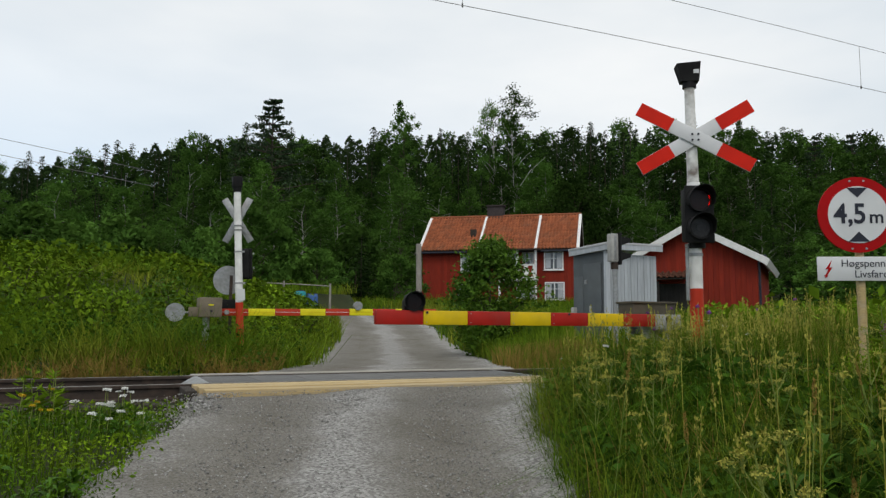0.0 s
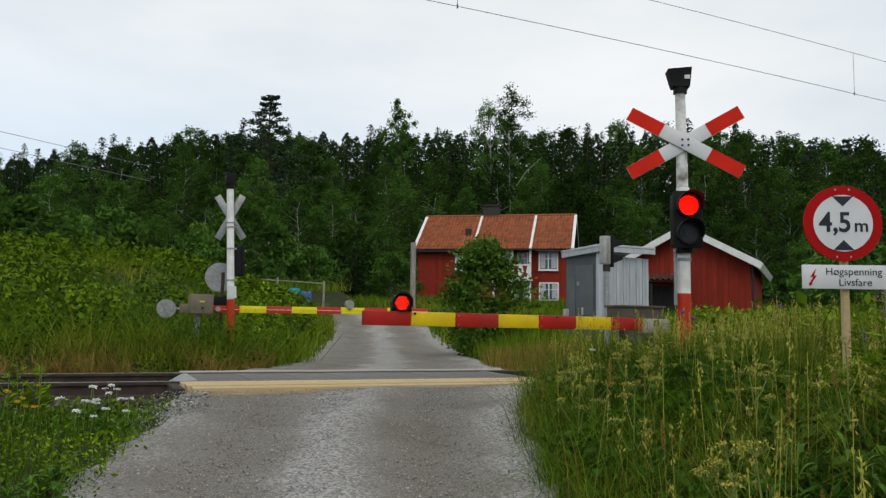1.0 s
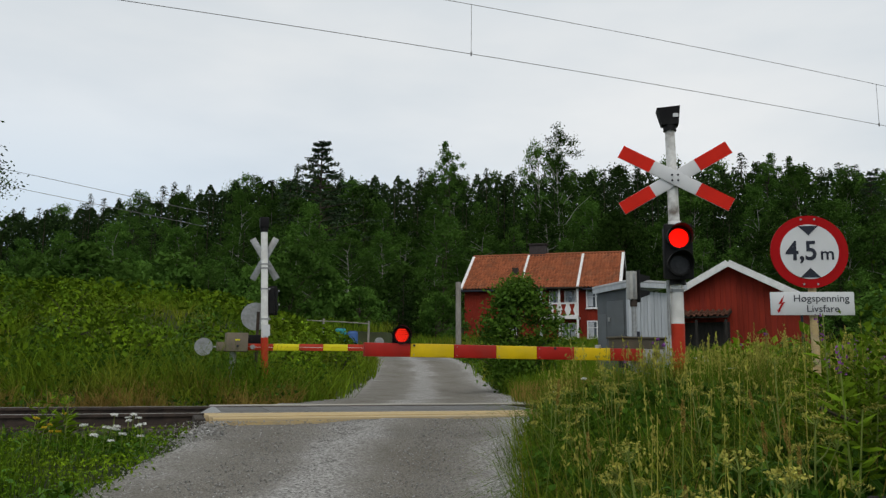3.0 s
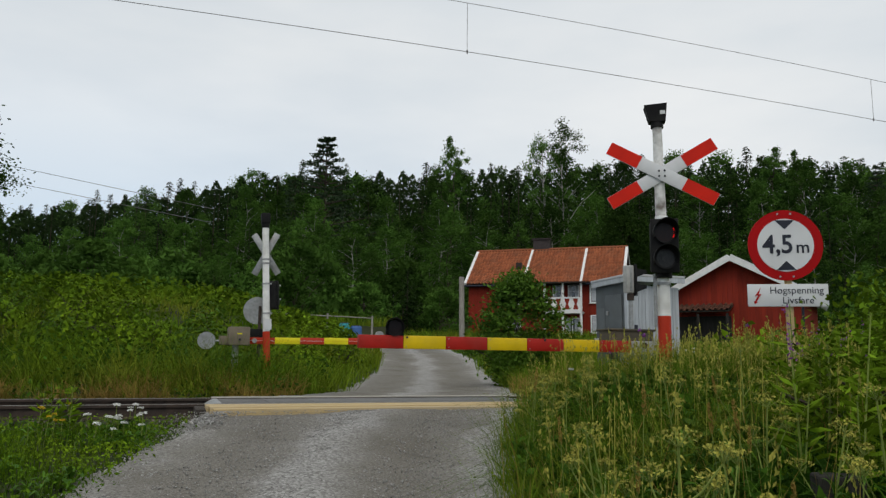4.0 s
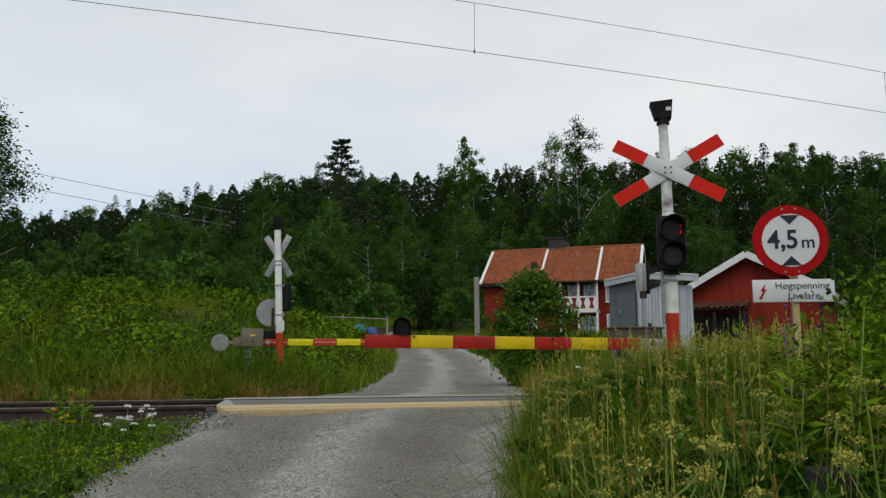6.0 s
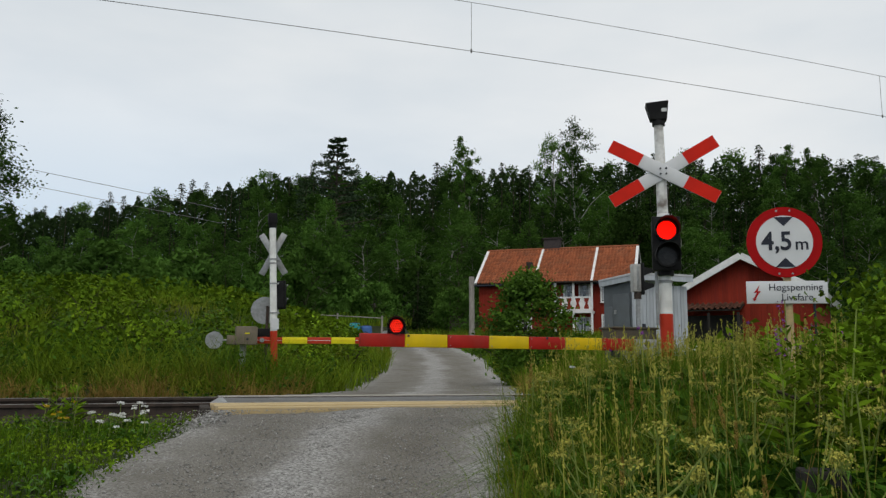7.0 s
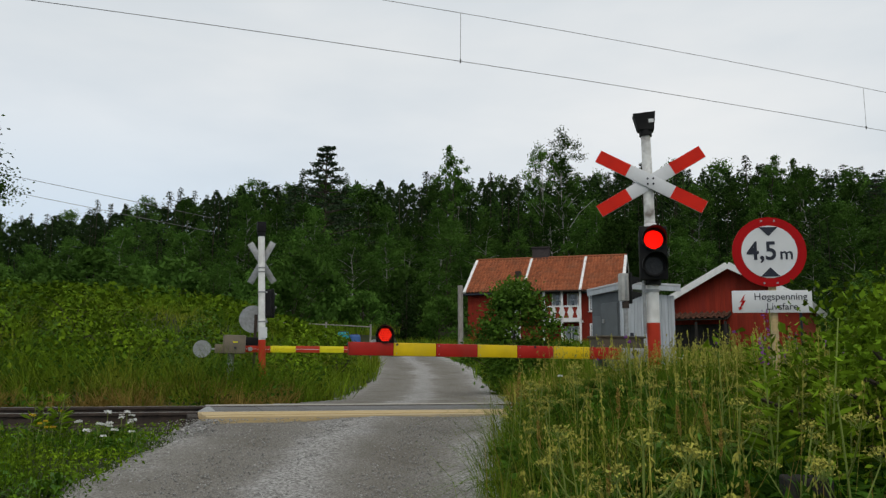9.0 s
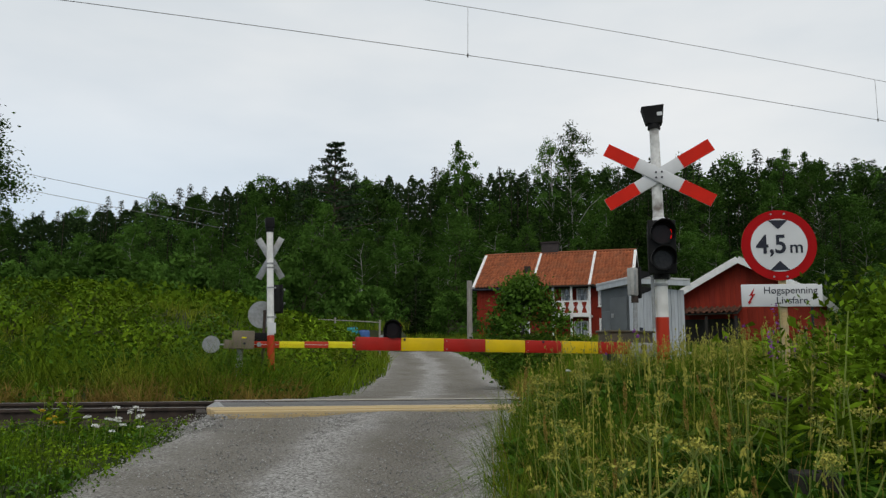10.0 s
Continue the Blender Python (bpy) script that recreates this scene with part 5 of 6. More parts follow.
def woods():
    birches = [broadleaf(31 + k, 12.0, 2.5, 0.14, 90, 56, 0.138, 0.08, (M_BIRCH, M_BARK)[k % 2], M_LEAF,
                         "slender green birch with a pale trunk in the woods" if k % 2 == 0 else "dense green deciduous tree in the woods", "birch_tree" if k % 2 == 0 else "alder_tree", far=True, lump=0.72) for k in range(5)]
    spruces = [spruce(61 + k, 12.0, 2.3 + 0.25 * k, "dark green spruce in the woods") for k in range(4)]
    bushes = [broadleaf(81 + k, 3.4, 2.0, 0.02, 60, 44, 0.16, 0.05, M_BARK, M_LEAF, "dense green thicket bush at the wood's edge", "bush", category="bush", far=True, lump=0.7) for k in range(3)]
    protos = birches + spruces + bushes
    rr = random.Random(12)
    rows = ((112, 138, 0.8, 0.92, 1.07, 0.7, "back"), (92, 110, 0.95, 0.8, 1.0, 0.5, "back"), (76, 90, 1.15, 0.62, 0.88, 0.32, "mid"), (62, 74, 1.4, 0.46, 0.76, 0.2, "mid"), (50, 60, 1.9, 0.34, 0.6, 0.06, "front"))
    for r0, r1, step, lo, hi, conifer, group in rows:
        az = -22.0
        while az < 68:
            r = rr.uniform(r0, r1)
            a = az + rr.uniform(-0.4, 0.4) * step
            az += step
            x, y = polar(a, r)
            if not free_spot(x, y):
                continue
            z = float(land(x, y))
            top = VIEW[2] + float(np.interp(a, SKY_AZ, SKY_E)) * r * rr.uniform(lo, hi)
            H = max(3.0, top - z)
            con = rr.random() < conifer
            p = rr.choice(spruces if con else birches)
            k = H / 12.0
            w = k ** 0.75 * rr.uniform(0.85, 1.2) * (1.0 if con else 1.18)
            copy_thing(p, Matrix.LocRotScale((x, y, z), Euler((0, 0, rr.uniform(0, 6.28))), (w, w, k)))["group"] = "trees of the woods"
    for k in range(64):
        a = -20 + k * 1.37 + rr.uniform(-0.4, 0.4)
        r = rr.uniform(45, 60) if k % 2 else rr.uniform(60, 76)
        x, y = polar(a, r)
        if not free_spot(x, y):
            continue
        s = rr.uniform(0.75, 1.6)
        copy_thing(rr.choice(bushes), Matrix.LocRotScale((x, y, float(land(x, y)) - 0.1), Euler((0, 0, rr.uniform(0, 6.28))), (s, s, s * rr.uniform(0.8, 1.2))))["group"] = "bushes at the wood's edge"
    # the depth of the woods behind the last single trees
    rng = np.random.default_rng(55)
    n = 150000
    a, r = rng.uniform(-24, 70, n), rng.uniform(122, 152, n)
    x, y = VIEW[0] + r * np.sin(np.radians(a)), VIEW[1] + r * np.cos(np.radians(a))
    z0 = land(x, y)
    jag = 0.95 + 0.025 * np.sin(a * 3.1) + 0.02 * np.sin(a * 7.3 + 1)
    z1 = VIEW[2] + np.interp(a, SKY_AZ, SKY_E) * r * jag
    c = np.stack([x, y, z0 + (z1 - z0) * rng.random(n) ** 0.8], 1)
    v, tr = leaf_tris(c, rng.uniform(0.3, 0.55, n), rng, 0.4, 1.5)
    tagged(new("far_woods", tri_mesh("far_woods", v, tr, M_NEEDLE)), "dark green depth of the woods on the slope", "woods", kind="stuff")
    # the trees that stand out
    def stand(p, az, r, e, w=1.0, height=None):
        x, y = polar(az, r)
        z = float(land(x, y))
        H = (VIEW[2] + e * r - z) / (height or 12.0)
        return copy_thing(p, Matrix.LocRotScale((x, y, z), Euler((0, 0, az)), (H * w, H * w, H)))
    tall_pine = pine(101, 12.0, 3.1, "tall dark pine above the wood's skyline")
    stand(tall_pine, 10.7, 88, 0.297, 1.05)
    stand(tall_pine, 8.2, 118, 0.236, 0.7)
    stand(tall_pine, 49.8, 108, 0.232, 0.6)
    stand(tall_pine, 52.0, 108, 0.23, 0.6)
    airy = broadleaf(111, 12.0, 2.3, 0.50, 48, 80, 0.09, 0.07, M_BIRCH, M_LEAF, "tall airy birch with a white trunk above the woods", "birch_tree", 0.9, far=True, lump=0.8)
    stand(airy, 28.8, 88, 0.318, 0.9)
    stand(airy, 27.2, 89, 0.300, 0.75)
    slim = broadleaf(112, 12.0, 1.5, 0.45, 56, 80, 0.10, 0.07, M_BARK, M_LEAF, "slim dark tree above the wood's skyline", "aspen_tree", 0.5, far=True, lump=0.8)
    stand(slim, 20.4, 84, 0.297, 0.8)
    stand(slim, 43.5, 92, 0.262, 1.0)
    stand(slim, 42.4, 95, 0.25, 0.9)
    stand(slim, 45.2, 92, 0.255, 0.8)
    for az, e in ((23.3, 0.268), (24.2, 0.252), (25.4, 0.258), (33.3, 0.25), (34.6, 0.27), (35.6, 0.255), (37.0, 0.256), (2.0, 0.206), (0.5, 0.2), (4.2, 0.222), (5.2, 0.226), (17.8, 0.243), (16.3, 0.238), (-5.2, 0.2), (-2.6, 0.196)):
        stand(rr.choice(spruces), az, rr.uniform(96, 104), e, 0.72)
    # one birch beyond the bank, at the edge of the view
    near = broadleaf(121, 10.0, 2.0, 0.05, 170, 80, 0.10, 0.11, M_BIRCH, M_LEAF, "green birch beyond the grassy bank", "birch_tree")
    near.matrix_basis = pose(-7.45, 24.9, float(land(-7.45, 24.9))) @ Matrix.Diagonal((1.1, 1.1, 0.9, 1))
    big = broadleaf(122, 8.0, 4.2, 0.08, 190, 60, 0.17, 0.2, M_BARK, M_LEAF, "broad round green tree behind the house", "tree", far=True, lump=0.6)
    x, y = polar(33.2, 66)
    big.matrix_basis = pose(x, y, float(land(x, y))) @ Matrix.Diagonal((1.0, 1.0, 1.25, 1))
    bush = broadleaf(131, 2.95, 1.05, 0.0, 150, 70, 0.08, 0.035, M_BARK, M_BRAMBLE, "green leafy bush in front of the house", "bush", category="bush")
    bush.matrix_basis = pose(10.6, 9.6, float(land(10.6, 9.6))) @ Matrix.Diagonal((1.12, 1.12, 1.06, 1))
    for p in protos + [tall_pine, airy, slim]:
        for o in (*p.children_recursive, p):
            bpy.data.objects.remove(o)
    # a mossy rock at the foot of the woods
    bm = bmesh.new()
    bmesh.ops.create_icosphere(bm, subdivisions=3, radius=1)
    for v in bm.verts:
        v.co *= 1 + 0.35 * noise.noise(v.co * 1.3) + 0.12 * noise.noise(v.co * 4)
        v.co.z *= 0.75
    me = bpy.data.meshes.new("boulder")
    bm.to_mesh(me)
    bm.free()
    me.materials.append(M_ROCK)
    b = tagged(new("boulder", me), "grey lichen covered boulder below the woods", "rock")
    b.matrix_basis = pose(20.3, 63.5, float(land(20.3, 63.5)) + 0.9) @ Matrix.Diagonal((1.9, 1.6, 1.6, 1))


woods()


# ---- grass and herbs ----
def blades(name, x, y, h, w, material, label, rng, lean=0.35, z=None):
    """Bent grass blades: two quads' worth of triangles each."""
    n = len(x)
    z = land(x, y) - 0.02 if z is None else z
    az = rng.uniform(0, 6.283, n)
    la = rng.uniform(0, 6.283, n)
    L = rng.uniform(0.1, 1.0, n) * lean * h
    dx, dy = np.cos(la) * L, np.sin(la) * L
    wx, wy = np.cos(az) * w / 2, np.sin(az) * w / 2
    b = np.stack([x, y, z], 1)
    side = np.stack([wx, wy, np.zeros(n)], 1)
    mid = b + np.stack([dx * 0.32, dy * 0.32, h * 0.55], 1)
    tip = b + np.stack([dx, dy, h * (1 - 0.25 * (L / (h + 1e-6)) ** 2)], 1)
    v = np.stack([b - side, b + side, mid - side * 0.8, mid + side * 0.8, tip], 1).reshape(-1, 3)
    t = (np.array([(0, 1, 3), (0, 3, 2), (2, 3, 4)])[None] + 5 * np.arange(n)[:, None, None]).reshape(-1, 3)
    return tagged(new(name, tri_mesh(name, v, t, material)), label, "grass", kind="stuff")


def seed_heads(name, x, y, h, material, label, rng):
    """Grass stalks with a loose panicle on top."""
    n = len(x)
    z = land(x, y)
    V, T, k0 = [], [], 0
    for i in range(n):
        a = rng.uniform(0, 6.28)
        lean = rng.uniform(0.05, 0.22) * h[i]
        top = np.array([x[i] + math.cos(a) * lean, y[i] + math.sin(a) * lean, z[i] + h[i]])
        base = np.array([x[i], y[i], z[i]])
        s = np.array([math.cos(a + 1.57), math.sin(a + 1.57), 0]) * 0.0016
        V += [base - s, base + s, top + s, top - s]
        T += [(k0, k0 + 1, k0 + 2), (k0, k0 + 2, k0 + 3)]
        k0 += 4
        m = 14
        f = rng.uniform(0.0, 1.0, m)
        c = top - (top - base) * 0.20 * f[:, None] + rng.normal(0, 1, (m, 3)) * 0.012 * (0.3 + f[:, None])
        v, t = leaf_quads(c, rng.uniform(0.008, 0.016, m), rng, 0, 2.2, np.tile((top - base) / h[i], (m, 1)))
        V += list(v)
        T += [tuple(q + k0) for q in t]
        k0 += len(v)
    tagged(new(name, tri_mesh(name, np.array(V), np.array(T), material)), label, "grass", kind="stuff")


def scatter(rng, n, x0, x1, y0, y1, gap=0.1, side=0, keep=None):
    x, y = rng.uniform(x0, x1, n), rng.uniform(y0, y1, n)
    d, s = off_road(x, y)
    ok = (d + rng.normal(0, 0.06, n) > gap) & ((s == side) if side else True)
    ok &= ~((y > -1.05) & (y < 2.75))
    # clear of the camera's way and of the buildings
    f = np.clip(((x - 0.77) * 0.6 - (y + 9.4) * 0.9) / 1.17, 0, 1)
    ok &= np.hypot(x - 0.77 - 0.6 * f, y + 9.4 + 0.9 * f) > 1.3
    ok &= ~((x > 10.9) & (x < 13.3) & (y > 5.1) & (y < 7.1))
    ok &= np.hypot(x - 25.5, y - 20.5) > 4.6
    if keep is not None:
        ok &= keep(x, y)
    return x[ok], y[ok]


def patchy(x, y, s, seed):
    return np.array([noise.noise((a * s, b * s, seed)) for a, b in zip(x, y)])


def tufts(rng, x, y, share, r):
    """Draws the blades together into tufts; also gives each one its tuft's vigour."""
    m = max(1, int(len(x) / share))
    k = rng.integers(0, m, len(x))
    lift = rng.uniform(0.55, 1.3, m)
    return x[k] + rng.normal(0, r, len(x)), y[k] + np.abs(rng.normal(0, r, len(x))), lift[k]


def headroom(x, y, rng):
    """The verge is lower towards the crossing and rises to shrubs away from the lane."""
    side = sstep(0.75, 1.05, (x - 1.37) / np.maximum(y + 10.3, 0.3))
    at_mast = np.exp(-((x - 5.75) ** 2 + (y + 4.15) ** 2) / 0.55)
    return 0.46 + 0.24 * sstep(-7, -4.5, y) + 0.13 * at_mast + 0.4 * side - land(x, y) + rng.normal(0, 0.06, len(x))


def mound(seed, r, h, leaves, material, label):
    """A low bramble shrub: arching canes and a shell of leaves that face outwards."""
    rng = np.random.default_rng(seed)
    t = thing("shrub", pose(0, 0, -500), label, "shrub")
    g = Geo()
    for k in range(9):
        az, q = k * 2.4, rng.uniform(0.5, 0.9)
        tip = (r * q * math.cos(az), r * q * math.sin(az), h * rng.uniform(0.45, 0.75))
        bent_tube(g, [(0, 0, -0.05), (tip[0] * 0.4, tip[1] * 0.4, tip[2] * 0.75), tip], 0.010, 0.003, 5)
    part("stem", g, M_BARK, t)
    lobes = rng.normal(0, 1, (7, 3)) * [1, 1, 0.6] + [0, 0, 0.6]
    lobes /= np.linalg.norm(lobes, axis=1)[:, None]
    d = rng.normal(0, 1, (leaves, 3))
    d[:, 2] = np.abs(d[:, 2]) * 0.9
    d /= np.linalg.norm(d, axis=1)[:, None]
    bulge = 0.62 + 0.42 * np.max(np.clip(d @ lobes.T, 0, 1) ** 4, axis=1)
    shell = bulge * (1 - 0.5 * rng.random(leaves) ** 2.2)
    c = d * shell[:, None] * [r, r, h]
    # leaves that hang from their stalks, face out and up
    a = np.cross(d, rng.normal(0, 1, (leaves, 3))) + np.array([0, 0, -0.35])
    a /= np.linalg.norm(a, axis=1)[:, None]
    n = d + [0, 0, 0.5] + rng.normal(0, 0.35, (leaves, 3))
    w = np.cross(a, n)
    w /= np.linalg.norm(w, axis=1)[:, None]
    n = np.cross(w, a)
    s_ = rng.uniform(0.65, 1.3, (leaves, 1)) * 0.062
    p = np.stack([c - a * s_ * 0.8, c + w * s_ * 0.5 - n * s_ * 0.12, c + a * s_ * 0.85 - n * s_ * 0.1, c - w * s_ * 0.5 - n * s_ * 0.12], 1)
    tr = np.array([(0, 1, 2), (0, 2, 3)])[None] + 4 * np.arange(leaves)[:, None, None]
    part("crown", tri_mesh("crown", p.reshape(-1, 3), tr.reshape(-1, 3), material), None, t)
    return t


def thickets():
    """Low leafy shrubs that break up the bank's outline."""
    rr = random.Random(44)
    protos = [mound(401 + k, 0.85, 0.85 + 0.12 * k, 760, (M_LEAF_LIGHT, M_BRAMBLE)[k % 2], "low leafy bramble shrub on the grassy bank") for k in range(5)]
    spots = []
    while len(spots) < 115:
        x, y = rr.uniform(-17, 10), rr.uniform(5.0, 25) if len(spots) > 35 else rr.uniform(5.5, 12)
        d, s = off_road(np.array([x]), np.array([y]))
        if s[0] < 0 and d[0] > 1.0 + 0.12 * max(0, 9 - y) and noise.noise((x * 0.22, y * 0.22, 3.3)) > 0.0 and not (1.6 < x < 6.5 and y < 6.6):
            spots.append((x, y))
    while len(spots) < 150:
        x, y = rr.uniform(8, 34), rr.uniform(-7, 12)
        if x - y > 10 and off_road(np.array([x]), np.array([y]))[0][0] > 2.5 and not (9 < x < 14 and y > 2.5):
            spots.append((x, y))
    put(protos, rr, spots, "shrubs on the bank", (0.5, 1.2))


def meadow():
    rng = np.random.default_rng(77)
    # tall grass on the near verge
    x, y = scatter(rng, 72000, 1.8, 12.0, -9.9, -0.9, 0.02, 1)
    near = np.hypot(x - 1.3, y + 10.2)
    ok = rng.random(len(x)) < np.clip(1.25 - near / 14, 0.35, 1)
    x, y = x[ok], y[ok]
    tx, ty, lift = tufts(rng, x, y, 40, 0.07)
    loose = rng.random(len(x)) < 0.45
    x, y, lift = np.where(loose, x, tx), np.where(loose, y, ty), np.where(loose, 1, lift)
    d, _ = off_road(x, y)
    p = patchy(x, y, 0.9, 1.0)
    h = np.clip(rng.uniform(0.25, 0.75, len(x)) * lift + 0.25 * p, 0.15, 1.0) * (0.25 + 0.75 * sstep(0.0, 0.6, d))
    h = np.clip(np.minimum(h, headroom(x, y, rng)), 0.05, 1.0)
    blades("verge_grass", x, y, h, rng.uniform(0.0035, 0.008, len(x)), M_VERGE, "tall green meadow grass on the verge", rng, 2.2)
    x, y = scatter(rng, 3000, 1.8, 11.0, -9.4, -0.9, 0.15, 1)
    blades("dry_grass", x, y, np.clip(np.minimum(rng.uniform(0.4, 0.85, len(x)), headroom(x, y, rng) + 0.08), 0.05, 1), rng.uniform(0.004, 0.007, len(x)), M_GRASS_DRY, "straw coloured dry grass among the green", rng, 0.5)
    x, y = scatter(rng, 20000, 2.5, 11.0, -7.0, -1.0, 0.1, 1)
    h = np.clip(np.minimum(rng.uniform(0.35, 0.8, len(x)), headroom(x, y, rng) + 0.05), 0.05, 1)
    blades("flowering_grass", x, y, h, rng.uniform(0.003, 0.007, len(x)), M_GRASS, "yellow-green flowering grass on the verge", rng, 0.9)
    x, y = scatter(rng, 650, 2.8, 9.0, -8.6, -1.1, 0.25, 1)
    seed_heads("seeding_grass", x, y, np.clip(np.minimum(rng.uniform(0.6, 1.0, len(x)), headroom(x, y, rng) + 0.12), 0.1, 1), M_UMBEL, "grass stalks with pale seed heads", rng)
    # broad leaves between the blades
    for name, n, box, hi, size, gap, side in (("verge_herbs", 62000, (2.0, 10, -9.6, -1.0), 0.40, 0.055, 0.3, 1), ("low_herbs", 34000, (-5, 1.6, -7.5, -1.8), 0.2, 0.022, 0.03, -1)):
        x, y = scatter(rng, n, *box[:2], *box[2:], gap, side)
        z = hi * rng.random(len(x)) ** 0.8 * (0.6 + 0.7 * np.clip(patchy(x, y, 0.7, 5.0) + 0.4, 0, 1))
        z = land(x, y) + np.clip(np.minimum(z, headroom(x, y, rng) * 0.72 - 0.05), 0.02, 1)
        v, t = leaf_quads(np.stack([x, y, z], 1), rng.uniform(0.5, 1.3, len(x)) * size, rng, 0.5, 1.7)
        tagged(new(name, tri_mesh(name, v, t, M_HERB if side > 0 else M_LEAF_LIGHT)), "leafy green herbs among the grass", "herbs", kind="stuff")
    x, y = rng.uniform(5.3, 6.4, 2600), rng.uniform(-4.9, -3.75, 2600)
    h = rng.uniform(0.62, 0.84, len(x)) - land(x, y)
    blades("flowering_grass", x, y, np.clip(h, 0.1, 1.0), rng.uniform(0.003, 0.007, len(x)), M_GRASS, "yellow-green flowering grass at the mast's foot", rng, 0.9)
    seed_heads("seeding_grass", x[:90], y[:90], np.clip(h[:90] + 0.06, 0.1, 1), M_UMBEL, "grass stalks with pale seed heads at the mast", rng)
    # extra dark leaf layer: stands in for shade at the foot of the plants
    x, y = scatter(rng, 24000, 2.2, 6.0, -9.4, -6.2, 0.3, 1)
    z = land(x, y) + rng.random(len(x)) * 0.36
    v, t = leaf_quads(np.stack([x, y, z], 1), rng.uniform(0.03, 0.075, len(x)), rng, 0.6, 2.2)
    tagged(new("low_leaves", tri_mesh("low_leaves", v, t, M_HERB)), "green leaves low between the stalks, darkened to deepen the shade", "herbs", kind="stuff")
    # loose stones along the lane's edges and beside the crossing boards
    x, y = rng.uniform(-2, 6, 60000), rng.uniform(-9.2, -1.0, 60000)
    d, _ = off_road(x, y)
    ok = rng.random(len(x)) < 0.5 * np.exp(-((d + 0.05) / 0.13) ** 2)
    x, y = x[ok], y[ok]
    x, y = np.concatenate([x, rng.normal(0.95, 0.22, 160)]), np.concatenate([y, rng.uniform(-1.75, -1.0, 160)])
    stones("loose_gravel", x, y, land(x, y) + 0.012, rng.uniform(0.007, 0.022, len(x)) * np.where(y > -1.75, 1.5, 1), M_STONE, "loose grey gravel stones along the lane's edge", "gravel", rng)
    # shorter grass on the other verge
    x, y = scatter(rng, 36000, -7, 2.0, -8.5, -1.05, -0.05, -1)
    d, _ = off_road(x, y)
    h = np.clip(rng.uniform(0.14, 0.40, len(x)) + 0.15 * patchy(x, y, 1.1, 3.0), 0.07, 0.6) * (0.14 + 0.86 * sstep(0, 0.8, d))
    # kept low where the trains run close by
    room = 0.60 - 0.088 * (y + 9.4) - land(x, y) + rng.normal(0, 0.05, len(x))
    h = np.clip(np.minimum(h, room), 0.04, 0.6)
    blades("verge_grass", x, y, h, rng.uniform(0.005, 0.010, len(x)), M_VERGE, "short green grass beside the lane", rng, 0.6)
    # strip and bank beyond the track
    x, y = scatter(rng, 34000, -16, 9, 2.7, 7.5, -0.02, -1)
    x, y, lift = tufts(rng, x, y, 26, 0.11)
    h = np.clip(rng.uniform(0.4, 1.0, len(x)) + 0.3 * patchy(x, y, 0.6, 7.0), 0.2, 1.1) * (0.3 + 0.7 * sstep(2.8, 3.9, y))
    blades("bank_grass", x, y, h * lift, rng.uniform(0.009, 0.017, len(x)), M_GRASS, "tall grass on the bank beyond the track", rng, 1.7)
    x, y = scatter(rng, 30000, -14, 8, 2.8, 7.5, 0.05, -1, lambda a, b: rng.random(len(a)) < np.clip(0.5 + 1.5 * patchy(a, b, 0.7, 8.0), 0.05, 1))
    z = land(x, y) + rng.random(len(x)) * 0.75 * (0.45 + 0.55 * sstep(2.8, 3.9, y))
    v, t = leaf_quads(np.stack([x, y, z], 1), rng.uniform(0.03, 0.065, len(x)), rng, 0.4, 1.7)
    tagged(new("bank_herbs", tri_mesh("bank_herbs", v, t, M_HERB)), "leafy herbs on the bank beyond the track", "herbs", kind="stuff")
    x, y = scatter(rng, 80000, -14, 8, 2.7, 4.4, 0.0, -1, lambda a, b: rng.random(len(a)) < np.exp(-(b - 2.6) / 0.8) * np.clip(0.15 + 1.9 * patchy(a, b, 0.9, 6.0) + 0.8 * (a > 2.2), 0.02, 1))
    x, y, lift = tufts(rng, x, y, 34, 0.07)
    blades("dry_grass", x, y, rng.uniform(0.25, 0.62, len(x)) * lift, rng.uniform(0.007, 0.013, len(x)), M_GRASS_DRY, "brown dry grass along the track", rng, 1.8)
    x, y = scatter(rng, 34000, -26, 13, 7.0, 30, 0.0, -1)
    h = np.clip(rng.uniform(0.35, 0.75, len(x)) + 0.2 * patchy(x, y, 0.4, 9.0), 0.2, 1.0)
    blades("bank_grass", x, y, h, rng.uniform(0.016, 0.032, len(x)), M_GRASS, "tall grass and weeds on the rising bank", rng, 0.9)
    x, y = scatter(rng, 52000, -26, 9, 5.0, 29, 0.8, -1, lambda a, b: rng.random(len(a)) < np.clip(0.45 + patchy(a, b, 0.25, 2.0) * 1.6, 0.05, 1))
    z = land(x, y) + rng.random(len(x)) ** 0.7 * 0.95
    v, t = leaf_quads(np.stack([x, y, z], 1), rng.uniform(0.6, 1.4, len(x)) * (0.03 + 0.004 * (y + 9)), rng, 0.4, 1.5)
    tagged(new("bramble_thicket", tri_mesh("bramble_thicket", v, t, M_LEAF_LIGHT)), "light green bramble thicket on the bank", "thicket", kind="stuff")
    # the far side towards the hut and the house
    x, y = scatter(rng, 20000, 7, 22, 2.7, 14, -0.02, 1)
    blades("meadow_grass", x, y, rng.uniform(0.3, 0.75, len(x)), rng.uniform(0.010, 0.018, len(x)), M_GRASS, "tall meadow grass round the hut", rng, 0.9)
    x, y = scatter(rng, 26000, 8, 40, 13, 42, 0.0, 0)
    blades("meadow_grass", x, y, rng.uniform(0.35, 0.8, len(x)), rng.uniform(0.022, 0.045, len(x)), M_GRASS, "meadow grass in front of the house", rng, 0.8)
